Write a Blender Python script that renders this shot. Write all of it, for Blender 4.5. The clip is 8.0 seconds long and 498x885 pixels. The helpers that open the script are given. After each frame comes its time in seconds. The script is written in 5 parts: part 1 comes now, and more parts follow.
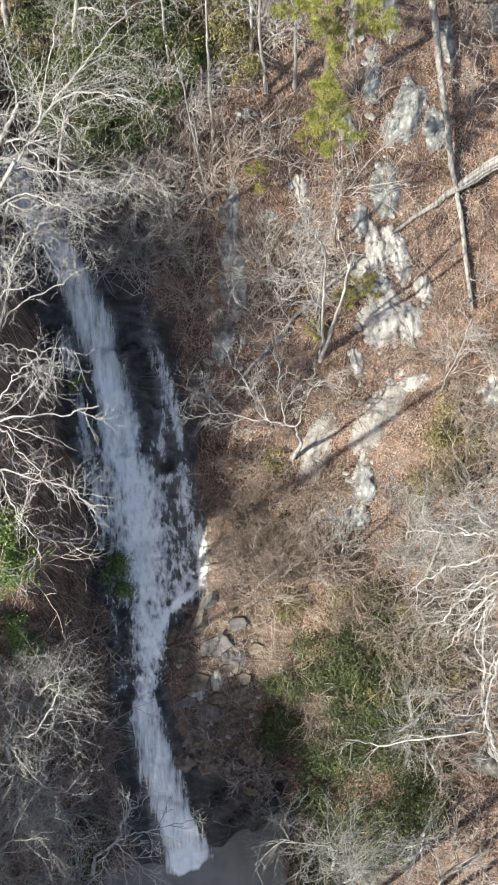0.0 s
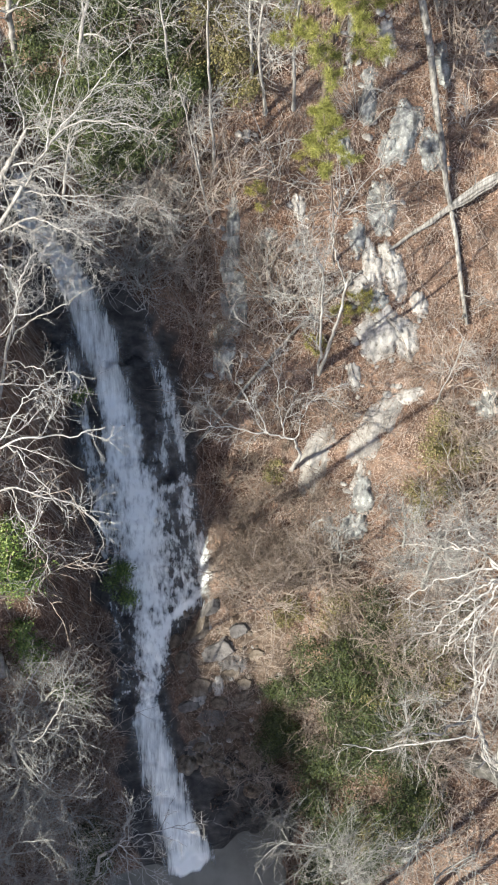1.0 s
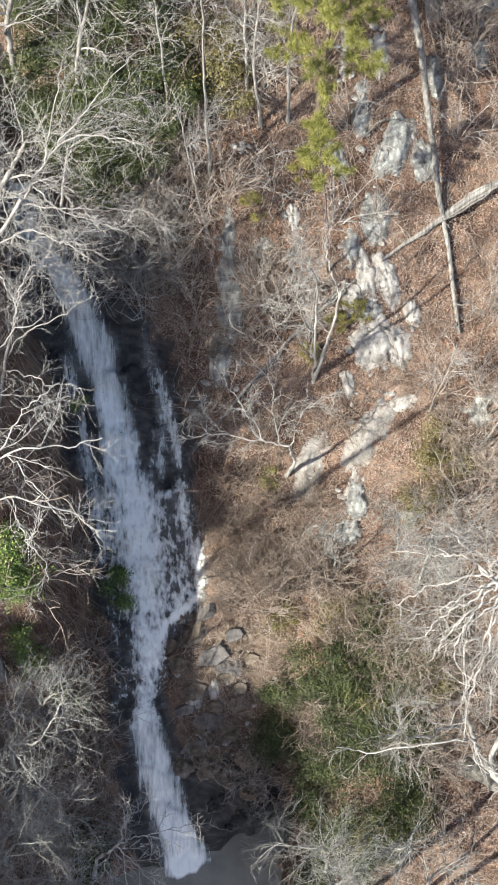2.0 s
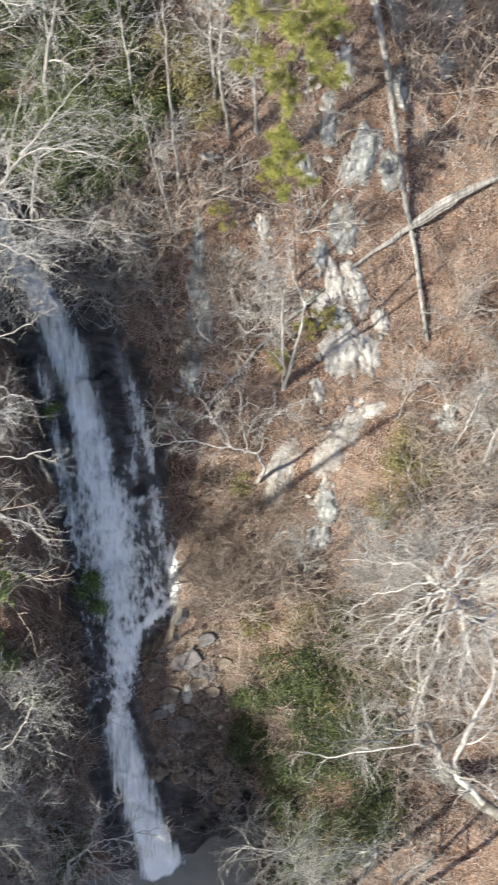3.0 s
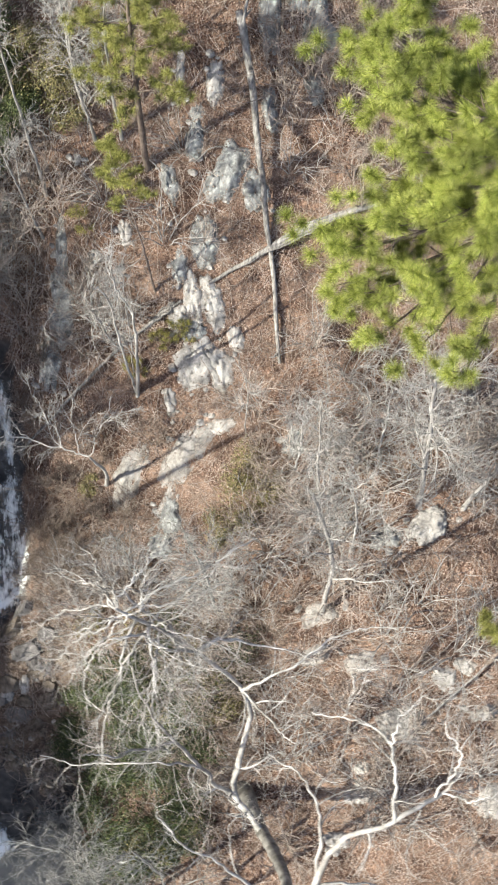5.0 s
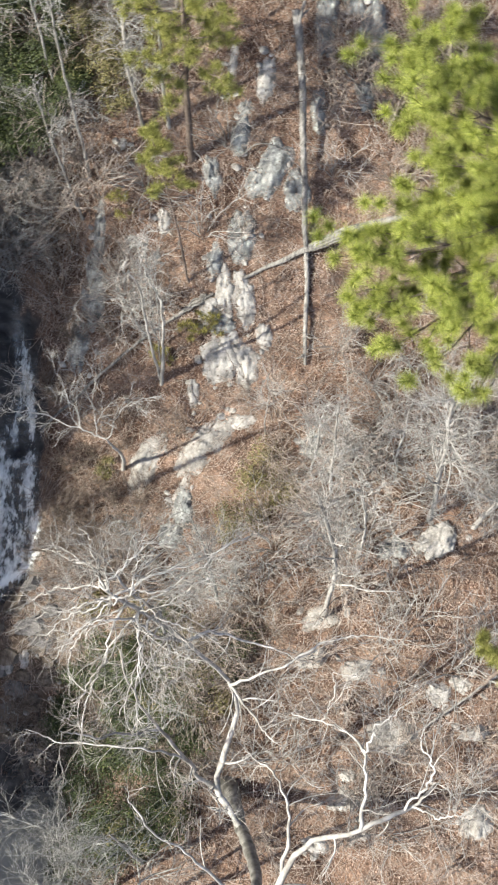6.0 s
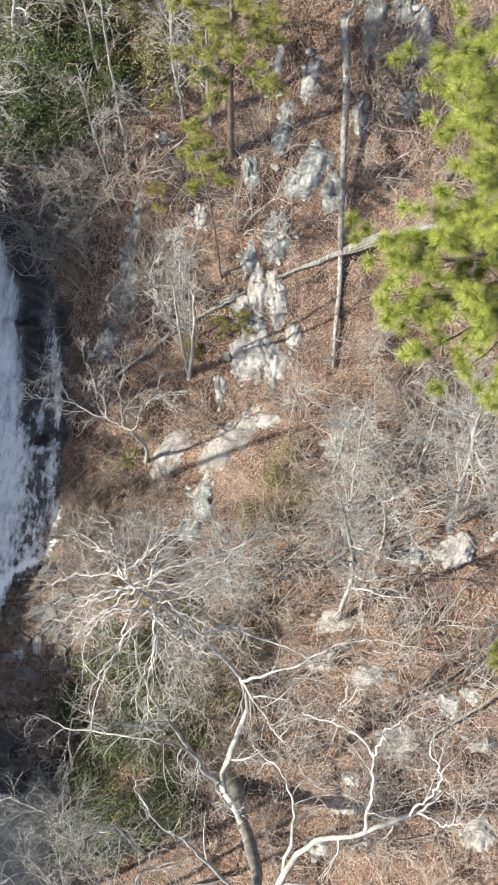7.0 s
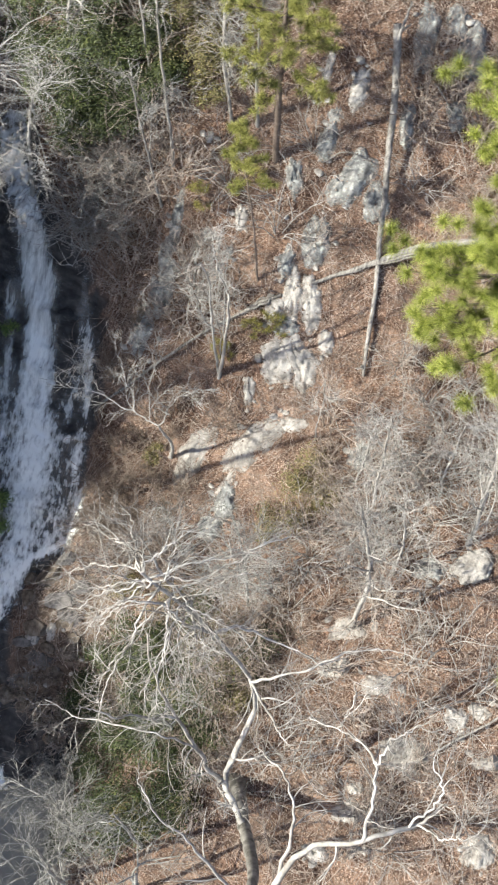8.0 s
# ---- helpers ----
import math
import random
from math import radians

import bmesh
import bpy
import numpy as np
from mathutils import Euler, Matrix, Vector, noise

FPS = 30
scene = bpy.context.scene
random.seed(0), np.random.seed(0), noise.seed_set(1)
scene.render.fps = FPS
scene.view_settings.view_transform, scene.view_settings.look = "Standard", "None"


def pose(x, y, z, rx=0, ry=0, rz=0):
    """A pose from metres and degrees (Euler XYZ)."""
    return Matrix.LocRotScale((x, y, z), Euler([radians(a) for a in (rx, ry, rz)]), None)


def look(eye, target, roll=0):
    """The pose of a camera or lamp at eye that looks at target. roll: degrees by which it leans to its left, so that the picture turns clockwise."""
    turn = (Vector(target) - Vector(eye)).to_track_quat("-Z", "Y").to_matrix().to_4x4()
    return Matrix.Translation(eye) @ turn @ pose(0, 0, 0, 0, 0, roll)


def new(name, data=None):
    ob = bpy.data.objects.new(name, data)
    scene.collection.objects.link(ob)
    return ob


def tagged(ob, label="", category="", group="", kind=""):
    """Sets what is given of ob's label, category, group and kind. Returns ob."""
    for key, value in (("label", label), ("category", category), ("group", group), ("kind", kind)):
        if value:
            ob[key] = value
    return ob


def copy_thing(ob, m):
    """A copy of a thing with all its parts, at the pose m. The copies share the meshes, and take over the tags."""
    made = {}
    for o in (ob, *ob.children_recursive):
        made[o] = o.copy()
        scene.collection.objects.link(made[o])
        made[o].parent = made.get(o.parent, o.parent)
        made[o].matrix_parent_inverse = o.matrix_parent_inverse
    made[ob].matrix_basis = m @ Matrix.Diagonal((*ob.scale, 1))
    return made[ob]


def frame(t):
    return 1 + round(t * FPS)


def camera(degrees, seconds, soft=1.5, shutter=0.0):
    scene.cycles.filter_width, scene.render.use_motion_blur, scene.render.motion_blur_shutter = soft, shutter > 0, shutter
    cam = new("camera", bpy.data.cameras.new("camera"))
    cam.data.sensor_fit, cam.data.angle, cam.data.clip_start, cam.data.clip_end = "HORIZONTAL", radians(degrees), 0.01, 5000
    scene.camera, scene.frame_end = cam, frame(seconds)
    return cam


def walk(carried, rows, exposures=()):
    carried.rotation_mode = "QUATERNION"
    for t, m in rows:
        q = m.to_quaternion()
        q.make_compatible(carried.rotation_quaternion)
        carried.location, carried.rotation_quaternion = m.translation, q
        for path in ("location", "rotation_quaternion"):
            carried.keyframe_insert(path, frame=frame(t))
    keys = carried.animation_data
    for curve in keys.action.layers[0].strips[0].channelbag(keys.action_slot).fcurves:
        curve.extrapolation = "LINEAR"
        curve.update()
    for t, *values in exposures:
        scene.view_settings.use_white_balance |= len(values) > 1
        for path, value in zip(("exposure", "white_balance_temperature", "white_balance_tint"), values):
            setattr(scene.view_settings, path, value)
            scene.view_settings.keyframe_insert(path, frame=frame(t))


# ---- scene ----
cam = camera(22.8, 8.0, soft=2.0, shutter=0.8)
METRES, EYE, TILT, LEAN, TURN = 12.0, 50.0, -70.0, 0.0, 0.0
ROWS = [
    (0.0, 0.0, 0.0, 0.0, 0.0, 0.0, -0.0),
    (0.5, 0.0011, -0.0621, 0.0177, 0.03, 0.05, -0.01),
    (1.0, 0.0038, -0.0933, 0.0278, 0.07, 0.1, 0.0),
    (2.5, 0.0207, -0.1627, 0.0453, -0.1, 0.29, 0.06),
    (3.0, 0.0955, -0.1781, 0.0544, -0.1, 0.31, 0.08),
    (3.5, 0.2321, -0.1825, 0.0773, 0.09, 0.26, 0.07),
    (4.0, 0.4173, -0.1749, 0.1053, 0.7, 0.18, -0.92),
    (4.5, 0.6199, -0.1776, 0.1288, 1.7, 0.06, -3.45),
    (6.0, 0.8066, -0.1829, 0.1425, 4.54, -0.41, -11.72),
    (6.5, 0.8028, -0.1864, 0.1382, 5.25, -0.56, -13.93),
    (7.0, 0.8004, -0.1916, 0.1345, 5.57, -0.61, -14.9),
    (7.5, 0.801, -0.1965, 0.1327, 6.18, -0.73, -16.68),
    (8.0, 0.804, -0.2025, 0.1342, 6.89, -0.89, -18.7),
]
walk(cam, [(t, pose(0, 0, EYE, TILT, LEAN, TURN) @ pose(METRES * x, METRES * y, METRES * z, 90 + pitch, roll, yaw)) for t, x, y, z, yaw, pitch, roll in ROWS])

# ---- world, sun and exposure ----
SUN_FROM = Vector((-0.845, -0.535, 0.78)).normalized()
world = bpy.data.worlds.new("sky")
scene.world = world
world.use_nodes = True
sky_nodes = world.node_tree.nodes
sky = sky_nodes.new("ShaderNodeTexSky")
sky.sky_type, sky.sun_disc = "NISHITA", False
sky.dust_density, sky.ozone_density, sky.air_density = 2.2, 0.55, 0.9
sky.sun_elevation = math.asin(SUN_FROM.z)
sky.sun_rotation = math.atan2(SUN_FROM.x, SUN_FROM.y)
world.node_tree.links.new(sky.outputs[0], sky_nodes["Background"].inputs[0])
sky_nodes["Background"].inputs[1].default_value = 0.12
sun_data = bpy.data.lights.new("sun", "SUN")
sun_data.energy, sun_data.angle, sun_data.color = 4.4, radians(0.6), (1.0, 0.965, 0.84)
sun = new("sun", sun_data)
sun.matrix_world = look(SUN_FROM * 200, (0, 0, 0))
scene.view_settings.exposure = 1.16


# ---- materials ----
class Mat:
    """A node material with short calls for the usual nodes."""

    def __init__(self, name, rough=0.8, spec=0.3):
        self.m = bpy.data.materials.new(name)
        self.m.use_nodes = True
        self.n, self.l = self.m.node_tree.nodes, self.m.node_tree.links
        self.b = self.n["Principled BSDF"]
        self.b.inputs["Roughness"].default_value = rough
        self.b.inputs["Specular IOR Level"].default_value = spec

    def node(self, kind, **values):
        nd = self.n.new(kind)
        for key, v in values.items():
            nd.inputs[key.replace("_", " ")].default_value = v
        return nd

    def coords(self, stretch=(1, 1, 1), source="Object"):
        tc, mp = self.n.new("ShaderNodeTexCoord"), self.n.new("ShaderNodeMapping")
        mp.inputs["Scale"].default_value = stretch
        self.l.new(tc.outputs[source], mp.inputs[0])
        return mp.outputs[0]

    def noise(self, scale, detail=4, vec=None, rough=0.55):
        nd = self.node("ShaderNodeTexNoise", Scale=scale, Detail=detail, Roughness=rough)
        self.l.new(vec if vec else self.coords(), nd.inputs["Vector"])
        return nd.outputs["Fac"]

    def ramp(self, fac, *stops):
        nd = self.n.new("ShaderNodeValToRGB")
        e = nd.color_ramp.elements
        while len(e) < len(stops):
            e.new(0.5)
        for k, (p, c) in zip(e, stops):
            k.position, k.color = p, (*c, 1) if len(c) == 3 else (c[0], c[0], c[0], 1)
        self.l.new(fac, nd.inputs[0])
        return nd.outputs[0]

    def mix(self, fac, a, b, how="MIX"):
        nd = self.n.new("ShaderNodeMix")
        nd.data_type, nd.blend_type = "RGBA", how
        for sock, v in ((nd.inputs[0], fac), (nd.inputs[6], a), (nd.inputs[7], b)):
            if isinstance(v, bpy.types.NodeSocket):
                self.l.new(v, sock)
            elif isinstance(v, tuple):
                sock.default_value = (*v, 1)
            else:
                sock.default_value = v
        return nd.outputs[2]

    def calc(self, how, a, b):
        nd = self.n.new("ShaderNodeMath")
        nd.operation = how
        for sock, v in zip(nd.inputs, (a, b)):
            if isinstance(v, bpy.types.NodeSocket):
                self.l.new(v, sock)
            else:
                sock.default_value = v
        return nd.outputs[0]

    def attr(self, name, out="Fac"):
        nd = self.n.new("ShaderNodeAttribute")
        nd.attribute_name = name
        return nd.outputs[out]

    def island(self):
        return self.n.new("ShaderNodeNewGeometry").outputs["Random Per Island"]

    def per_object(self):
        return self.n.new("ShaderNodeObjectInfo").outputs["Random"]

    def color(self, socket):
        self.l.new(socket, self.b.inputs["Base Color"])
        return self

    def rough(self, socket):
        self.l.new(socket, self.b.inputs["Roughness"])
        return self

    def bump(self, height, strength=0.5, distance=0.03):
        nd = self.node("ShaderNodeBump", Strength=strength, Distance=distance)
        self.l.new(height, nd.inputs["Height"])
        self.l.new(nd.outputs[0], self.b.inputs["Normal"])
        return self


def ground_material():
    m = Mat("leaf_litter_and_wet_rock", 0.9, 0.15)
    cell = m.node("ShaderNodeTexVoronoi", Scale=24.0)
    m.l.new(m.coords(), cell.inputs["Vector"])
    one = m.n.new("ShaderNodeSeparateColor")
    m.l.new(cell.outputs["Color"], one.inputs[0])
    leaf = m.ramp(one.outputs[0], (0, (0.085, 0.056, 0.042)), (0.35, (0.16, 0.108, 0.08)), (0.7, (0.245, 0.172, 0.13)), (1, (0.34, 0.262, 0.205)))
    patch = m.ramp(m.noise(0.5, 6), (0.35, (0.55, 0.48, 0.46)), (0.65, (1.15, 1.07, 1.02)))
    leaf = m.mix(m.ramp(m.noise(0.62, 7, m.coords((1, 1.5, 1)), 0.62), (0.44, (0,)), (0.6, (0.7,))), leaf, (0.27, 0.212, 0.172))
    soil = m.ramp(m.noise(1.9, 7, rough=0.65), (0.36, (0.52, 0.5, 0.5)), (0.6, (1.08, 1.06, 1.05)))
    litter = m.mix(1.0, m.mix(1.0, leaf, patch, "MULTIPLY"), soil, "MULTIPLY")
    rock_n = m.noise(1.7, 8, m.coords((1, 1, 2.2)))
    wet = m.ramp(rock_n, (0.3, (0.024, 0.023, 0.024)), (0.52, (0.06, 0.057, 0.056)), (0.75, (0.13, 0.12, 0.11)))
    stone_n = m.noise(2.6, 8, m.coords((1, 1, 3)))
    stone = m.ramp(stone_n, (0.3, (0.04, 0.03, 0.024)), (0.5, (0.115, 0.088, 0.067)), (0.72, (0.23, 0.195, 0.162)))
    base = m.mix(m.calc("MULTIPLY", m.attr("stone"), 0.85), litter, stone)
    m.color(m.mix(m.attr("wet"), base, wet))
    m.rough(m.ramp(m.attr("wet"), (0, (0.92,)), (1, (0.6,))))
    return m.bump(m.calc("ADD", m.noise(9, 8), m.calc("MULTIPLY", m.noise(2.2, 6), 2.0)), 0.8, 0.08).m


def leaf_material(name, stops, rough=0.75, spec=0.2, patchy=0.75, straw=None):
    m = Mat(name, rough, spec)
    shade = m.ramp(m.island(), *stops)
    if straw:
        spread = m.ramp(m.noise(0.62, 7, m.coords((1, 1.5, 1)), 0.62), (0.44, (0,)), (0.6, (0.62,)))
        shade = m.mix(spread, shade, m.ramp(m.island(), (0, tuple(0.45 * c for c in straw)), (1, straw)))
    tone = m.ramp(m.noise(0.8, 5), (0.32, (patchy, patchy, patchy)), (0.68, (2 - patchy - 0.1, 2 - patchy - 0.13, 2 - patchy - 0.15)))
    return m.color(m.mix(1.0, shade, tone, "MULTIPLY")).m


def bark_material(name, dark, light, scale=9.0, rough=0.85, bump=0.6, grain=(1, 1, 0.25), blotch=0.78):
    m = Mat(name, rough, 0.2)
    streak = m.noise(scale, 7, m.coords(grain))
    blot = m.noise(1.6, 4)
    col = m.ramp(streak, (0.3, dark), (0.68, light))
    col = m.mix(1.0, col, m.ramp(blot, (0.34, (blotch, blotch * 0.99, blotch * 0.96)), (0.66, (1.12, 1.12, 1.12))), "MULTIPLY")
    col = m.mix(1.0, col, m.ramp(m.per_object(), (0, (0.82, 0.8, 0.78)), (1, (1.1, 1.1, 1.1))), "MULTIPLY")
    return m.color(col).bump(streak, bump, 0.02).m


def rock_material(name, dark, mid, light, lichen, amount, stained=0.8, relief=0.1):
    m = Mat(name, 0.9, 0.2)
    big = m.noise(1.5, 10, m.coords((1.3, 1, 1.3)), 0.66)
    fine = m.noise(11, 8, rough=0.7)
    col = m.ramp(big, (0.3, dark), (0.47, mid), (0.68, light))
    spot = m.ramp(m.noise(4.2, 9, rough=0.75), (1 - amount - 0.05, (0,)), (1 - amount + 0.05, (1,)))
    col = m.mix(m.calc("MULTIPLY", spot, 0.7), col, lichen)
    stain = m.ramp(m.noise(2.1, 8, m.coords((1.5, 1, 1)), 0.75), (0.34, (0.5, 0.47, 0.43)), (0.5, (1, 1, 1)))
    col = m.mix(stained, col, m.mix(1.0, col, stain, "MULTIPLY"))
    m.color(m.mix(1.0, col, m.ramp(fine, (0.3, (0.7, 0.69, 0.68)), (0.68, (1.1, 1.1, 1.1))), "MULTIPLY"))
    return m.bump(m.calc("ADD", big, m.calc("MULTIPLY", fine, 0.4)), 1.0, relief).m


def water_material(name):
    """White falling water: soft streaks above, lace below, with gaps through which the wet rock shows."""
    m = Mat(name, 0.4, 0.45)
    flow = m.attr("flow", "Vector")

    def stretched(scale):
        mp = m.n.new("ShaderNodeMapping")
        m.l.new(flow, mp.inputs[0])
        mp.inputs["Scale"].default_value = scale
        return mp.outputs[0]

    sway = m.node("ShaderNodeTexNoise", Scale=1.1, Detail=5.0).outputs["Color"]
    swirl = m.node("ShaderNodeTexNoise", Scale=3.2, Detail=4.0).outputs["Color"]

    def drawn(stretch, warp, amount, detail, rough):
        mp = m.n.new("ShaderNodeMapping")
        m.l.new(m.mix(amount, stretched((1, 1, 1)), warp), mp.inputs[0])
        mp.inputs["Scale"].default_value = stretch
        return m.noise(1.0, detail, mp.outputs[0], rough)

    streak = m.calc("ADD", m.calc("MULTIPLY", drawn((7.0, 0.8, 1), sway, 0.1, 7, 0.62), 0.6), m.calc("MULTIPLY", drawn((24.0, 2.2, 1), sway, 0.06, 6, 0.7), 0.4))
    foam = drawn((5.5, 2.4, 1), swirl, 0.2, 9, 0.72)
    thread = drawn((3.4, 1.0, 1), swirl, 0.3, 5, 0.6)
    thread = m.calc("SUBTRACT", 1.0, m.calc("MULTIPLY", m.calc("ABSOLUTE", m.calc("SUBTRACT", thread, 0.5), 0.0), 7.0))
    lace = m.calc("ADD", foam, m.calc("MULTIPLY", m.calc("MAXIMUM", thread, 0.0), 0.16))
    broad = m.noise(1.0, 4, stretched((1.6, 0.5, 1)))
    streak = m.calc("ADD", 0.5, m.calc("MULTIPLY", m.calc("SUBTRACT", streak, 0.5), 2.0))
    lace = m.calc("ADD", 0.5, m.calc("MULTIPLY", m.calc("SUBTRACT", lace, 0.5), 2.9))
    grain = m.mix(m.attr("lace"), streak, lace)
    body = m.calc("ADD", m.calc("ADD", grain, m.calc("MULTIPLY", m.calc("SUBTRACT", broad, 0.5), 0.8)), m.calc("SUBTRACT", m.attr("body"), 0.5))
    depth = m.calc("MULTIPLY", body, 0.62)
    alpha = m.ramp(depth, (0.2, (0,)), (0.37, (0.22,)), (0.55, (0.66,)), (0.8, (0.97,)))
    m.color(m.ramp(depth, (0.25, (0.6, 0.63, 0.63)), (0.7, (0.94, 0.955, 0.94))))
    m.l.new(alpha, m.b.inputs["Alpha"])
    return m.bump(grain, 0.5, 0.06).m


def pool_material():
    m = Mat("still_grey_pool", 0.2, 0.35)
    m.color(m.ramp(m.noise(0.9, 5), (0.3, (0.13, 0.125, 0.105)), (0.7, (0.22, 0.212, 0.18))))
    return m.bump(m.noise(3.5, 3), 0.12, 0.02).m


GROUND = ground_material()
DEAD_LEAF = leaf_material("dead_leaf", ((0, (0.1, 0.066, 0.05)), (0.35, (0.185, 0.126, 0.098)), (0.7, (0.275, 0.199, 0.157)), (0.93, (0.33, 0.252, 0.205)), (1, (0.39, 0.318, 0.265))), patchy=0.45, straw=(0.41, 0.325, 0.268))
EVERGREEN = leaf_material("laurel_leaf", ((0, (0.016, 0.025, 0.008)), (0.4, (0.036, 0.052, 0.015)), (0.75, (0.064, 0.085, 0.025)), (1, (0.125, 0.145, 0.047))), 0.5, 0.4, 0.5)
# laurel leaf with a darker colour, for low bushes that lie in shade
SHADED_LAUREL = leaf_material("shaded_laurel_leaf", ((0, (0.012, 0.02, 0.006)), (0.4, (0.03, 0.046, 0.012)), (0.75, (0.052, 0.072, 0.02)), (1, (0.115, 0.138, 0.042))), 0.5, 0.4, 0.5)
OLIVE = leaf_material("olive_leaf", ((0, (0.06, 0.055, 0.018)), (0.5, (0.14, 0.13, 0.045)), (1, (0.3, 0.26, 0.12))), 0.5, 0.4)
BRIGHT = leaf_material("fresh_leaf", ((0, (0.03, 0.06, 0.012)), (0.5, (0.09, 0.15, 0.03)), (1, (0.25, 0.32, 0.08))), 0.45, 0.45)
NEEDLE = leaf_material("pine_needle", ((0, (0.075, 0.105, 0.014)), (0.5, (0.23, 0.28, 0.045)), (0.85, (0.4, 0.43, 0.11)), (1, (0.52, 0.52, 0.2))), 0.55, 0.3, 0.6)
NEEDLE_DULL = leaf_material("young_pine_needle", ((0, (0.12, 0.14, 0.03)), (0.5, (0.24, 0.25, 0.065)), (1, (0.4, 0.38, 0.13))), 0.55, 0.3)
NEEDLE_YELLOW = leaf_material("yellowed_needle", ((0, (0.16, 0.155, 0.04)), (0.5, (0.3, 0.28, 0.075)), (1, (0.48, 0.42, 0.15))), 0.6, 0.3)
PALE_BARK = bark_material("pale_grey_bark", (0.235, 0.229, 0.221), (0.475, 0.464, 0.449))
GREY_BARK = bark_material("grey_green_twig", (0.15, 0.152, 0.144), (0.4, 0.4, 0.385))
SILVER_BARK = bark_material("silvery_bark", (0.26, 0.254, 0.242), (0.55, 0.536, 0.515), 5.0, blotch=0.62)
TRUNK_BARK = bark_material("mottled_trunk_bark", (0.13, 0.125, 0.112), (0.38, 0.37, 0.345), 5.0, blotch=0.5)
BROWN_BARK = bark_material("brown_twig", (0.225, 0.188, 0.165), (0.49, 0.428, 0.384))
THICKET_BARK = bark_material("dark_brown_twig", (0.13, 0.1, 0.083), (0.34, 0.285, 0.245))
PINE_BARK = bark_material("pine_bark", (0.09, 0.07, 0.06), (0.28, 0.23, 0.2), 14)
DEAD_WOOD = bark_material("weathered_wood", (0.09, 0.085, 0.08), (0.4, 0.385, 0.365), 14, bump=1.0, grain=(1, 0.12, 0.5), blotch=0.65)
ROCK_PALE = rock_material("pale_rock", (0.19, 0.181, 0.17), (0.38, 0.366, 0.346), (0.53, 0.51, 0.48), (0.45, 0.46, 0.41), 0.34, 0.6, 0.065)
ROCK_GREY = rock_material("lichened_rock", (0.085, 0.088, 0.091), (0.225, 0.23, 0.229), (0.43, 0.438, 0.423), (0.5, 0.53, 0.49), 0.44, 0.75, 0.08)
ROCK_MID = rock_material("weathered_rock", (0.15, 0.142, 0.132), (0.31, 0.296, 0.278), (0.45, 0.432, 0.405), (0.36, 0.37, 0.33), 0.36, 0.75, 0.08)
ROCK_BROWN = rock_material("brown_ledge_rock", (0.06, 0.05, 0.04), (0.17, 0.14, 0.11), (0.32, 0.28, 0.24), (0.38, 0.35, 0.3), 0.25)
ROCK_SLATE = rock_material("slate_grey_ledge", (0.075, 0.07, 0.068), (0.17, 0.16, 0.155), (0.28, 0.265, 0.255), (0.32, 0.3, 0.27), 0.2)
ROCK_WET = rock_material("wet_rock", (0.014, 0.015, 0.018), (0.035, 0.036, 0.04), (0.075, 0.073, 0.07), (0.05, 0.055, 0.045), 0.25)
ROCK_WET.node_tree.nodes["Principled BSDF"].inputs["Roughness"].default_value = 0.4
WATER = water_material("white_water")
POOL = pool_material()


# ---- shape helpers ----
rng = np.random.default_rng(7)


def raw_mesh(name, verts, faces, smooth=True, attrs=()):
    """A mesh from arrays: verts (n, 3), faces (m, 3 or 4)."""
    verts, faces = np.asarray(verts, np.float32), np.asarray(faces, np.int32)
    me = bpy.data.meshes.new(name)
    count, size = faces.shape
    me.vertices.add(len(verts))
    me.vertices.foreach_set("co", verts.ravel())
    me.loops.add(count * size)
    me.loops.foreach_set("vertex_index", faces.ravel())
    me.polygons.add(count)
    me.polygons.foreach_set("loop_start", np.arange(0, count * size, size, dtype=np.int32))
    me.polygons.foreach_set("use_smooth", np.full(count, smooth))
    for key, kind, values in attrs:
        at = me.attributes.new(key, kind, "POINT")
        at.data.foreach_set("vector" if kind == "FLOAT_VECTOR" else "value", np.asarray(values, np.float32).ravel())
    me.update(calc_edges=True)
    return me


def mesh_object(name, verts, faces, material, parent=None, label="", smooth=True, attrs=()):
    me = raw_mesh(name, verts, faces, smooth, attrs)
    me.materials.append(material)
    ob = new(name, me)
    if parent is not None:
        ob.parent = parent
    if label:
        ob["label"] = label
    return ob


def unit(v):
    return v / np.maximum(np.linalg.norm(v, axis=-1, keepdims=True), 1e-9)


def tubes(paths, radii, sides):
    """Tapered tubes along paths (b, n, 3) with radii (b, n)."""
    b, n, _ = paths.shape
    tan = unit(np.gradient(paths, axis=1))
    ref = np.where(np.abs(tan[..., 2:3]) > 0.9, np.array([1.0, 0, 0]), np.array([0, 0, 1.0]))
    one = unit(np.cross(tan, ref))
    two = np.cross(tan, one)
    a = np.arange(sides) * 2 * np.pi / sides
    ring = one[:, :, None] * np.cos(a)[:, None] + two[:, :, None] * np.sin(a)[:, None]
    verts = paths[:, :, None] + ring * radii[:, :, None, None]
    idx = np.arange(b * n * sides).reshape(b, n, sides)
    nxt = np.roll(idx, -1, axis=2)
    faces = np.stack([idx[:, :-1], nxt[:, :-1], nxt[:, 1:], idx[:, 1:]], -1).reshape(-1, 4)
    return verts.reshape(-1, 3), faces


def joined(parts):
    verts, faces, base = [], [], 0
    for v, f in parts:
        verts.append(v), faces.append(f + base)
        base += len(v)
    return np.concatenate(verts), np.concatenate(faces)


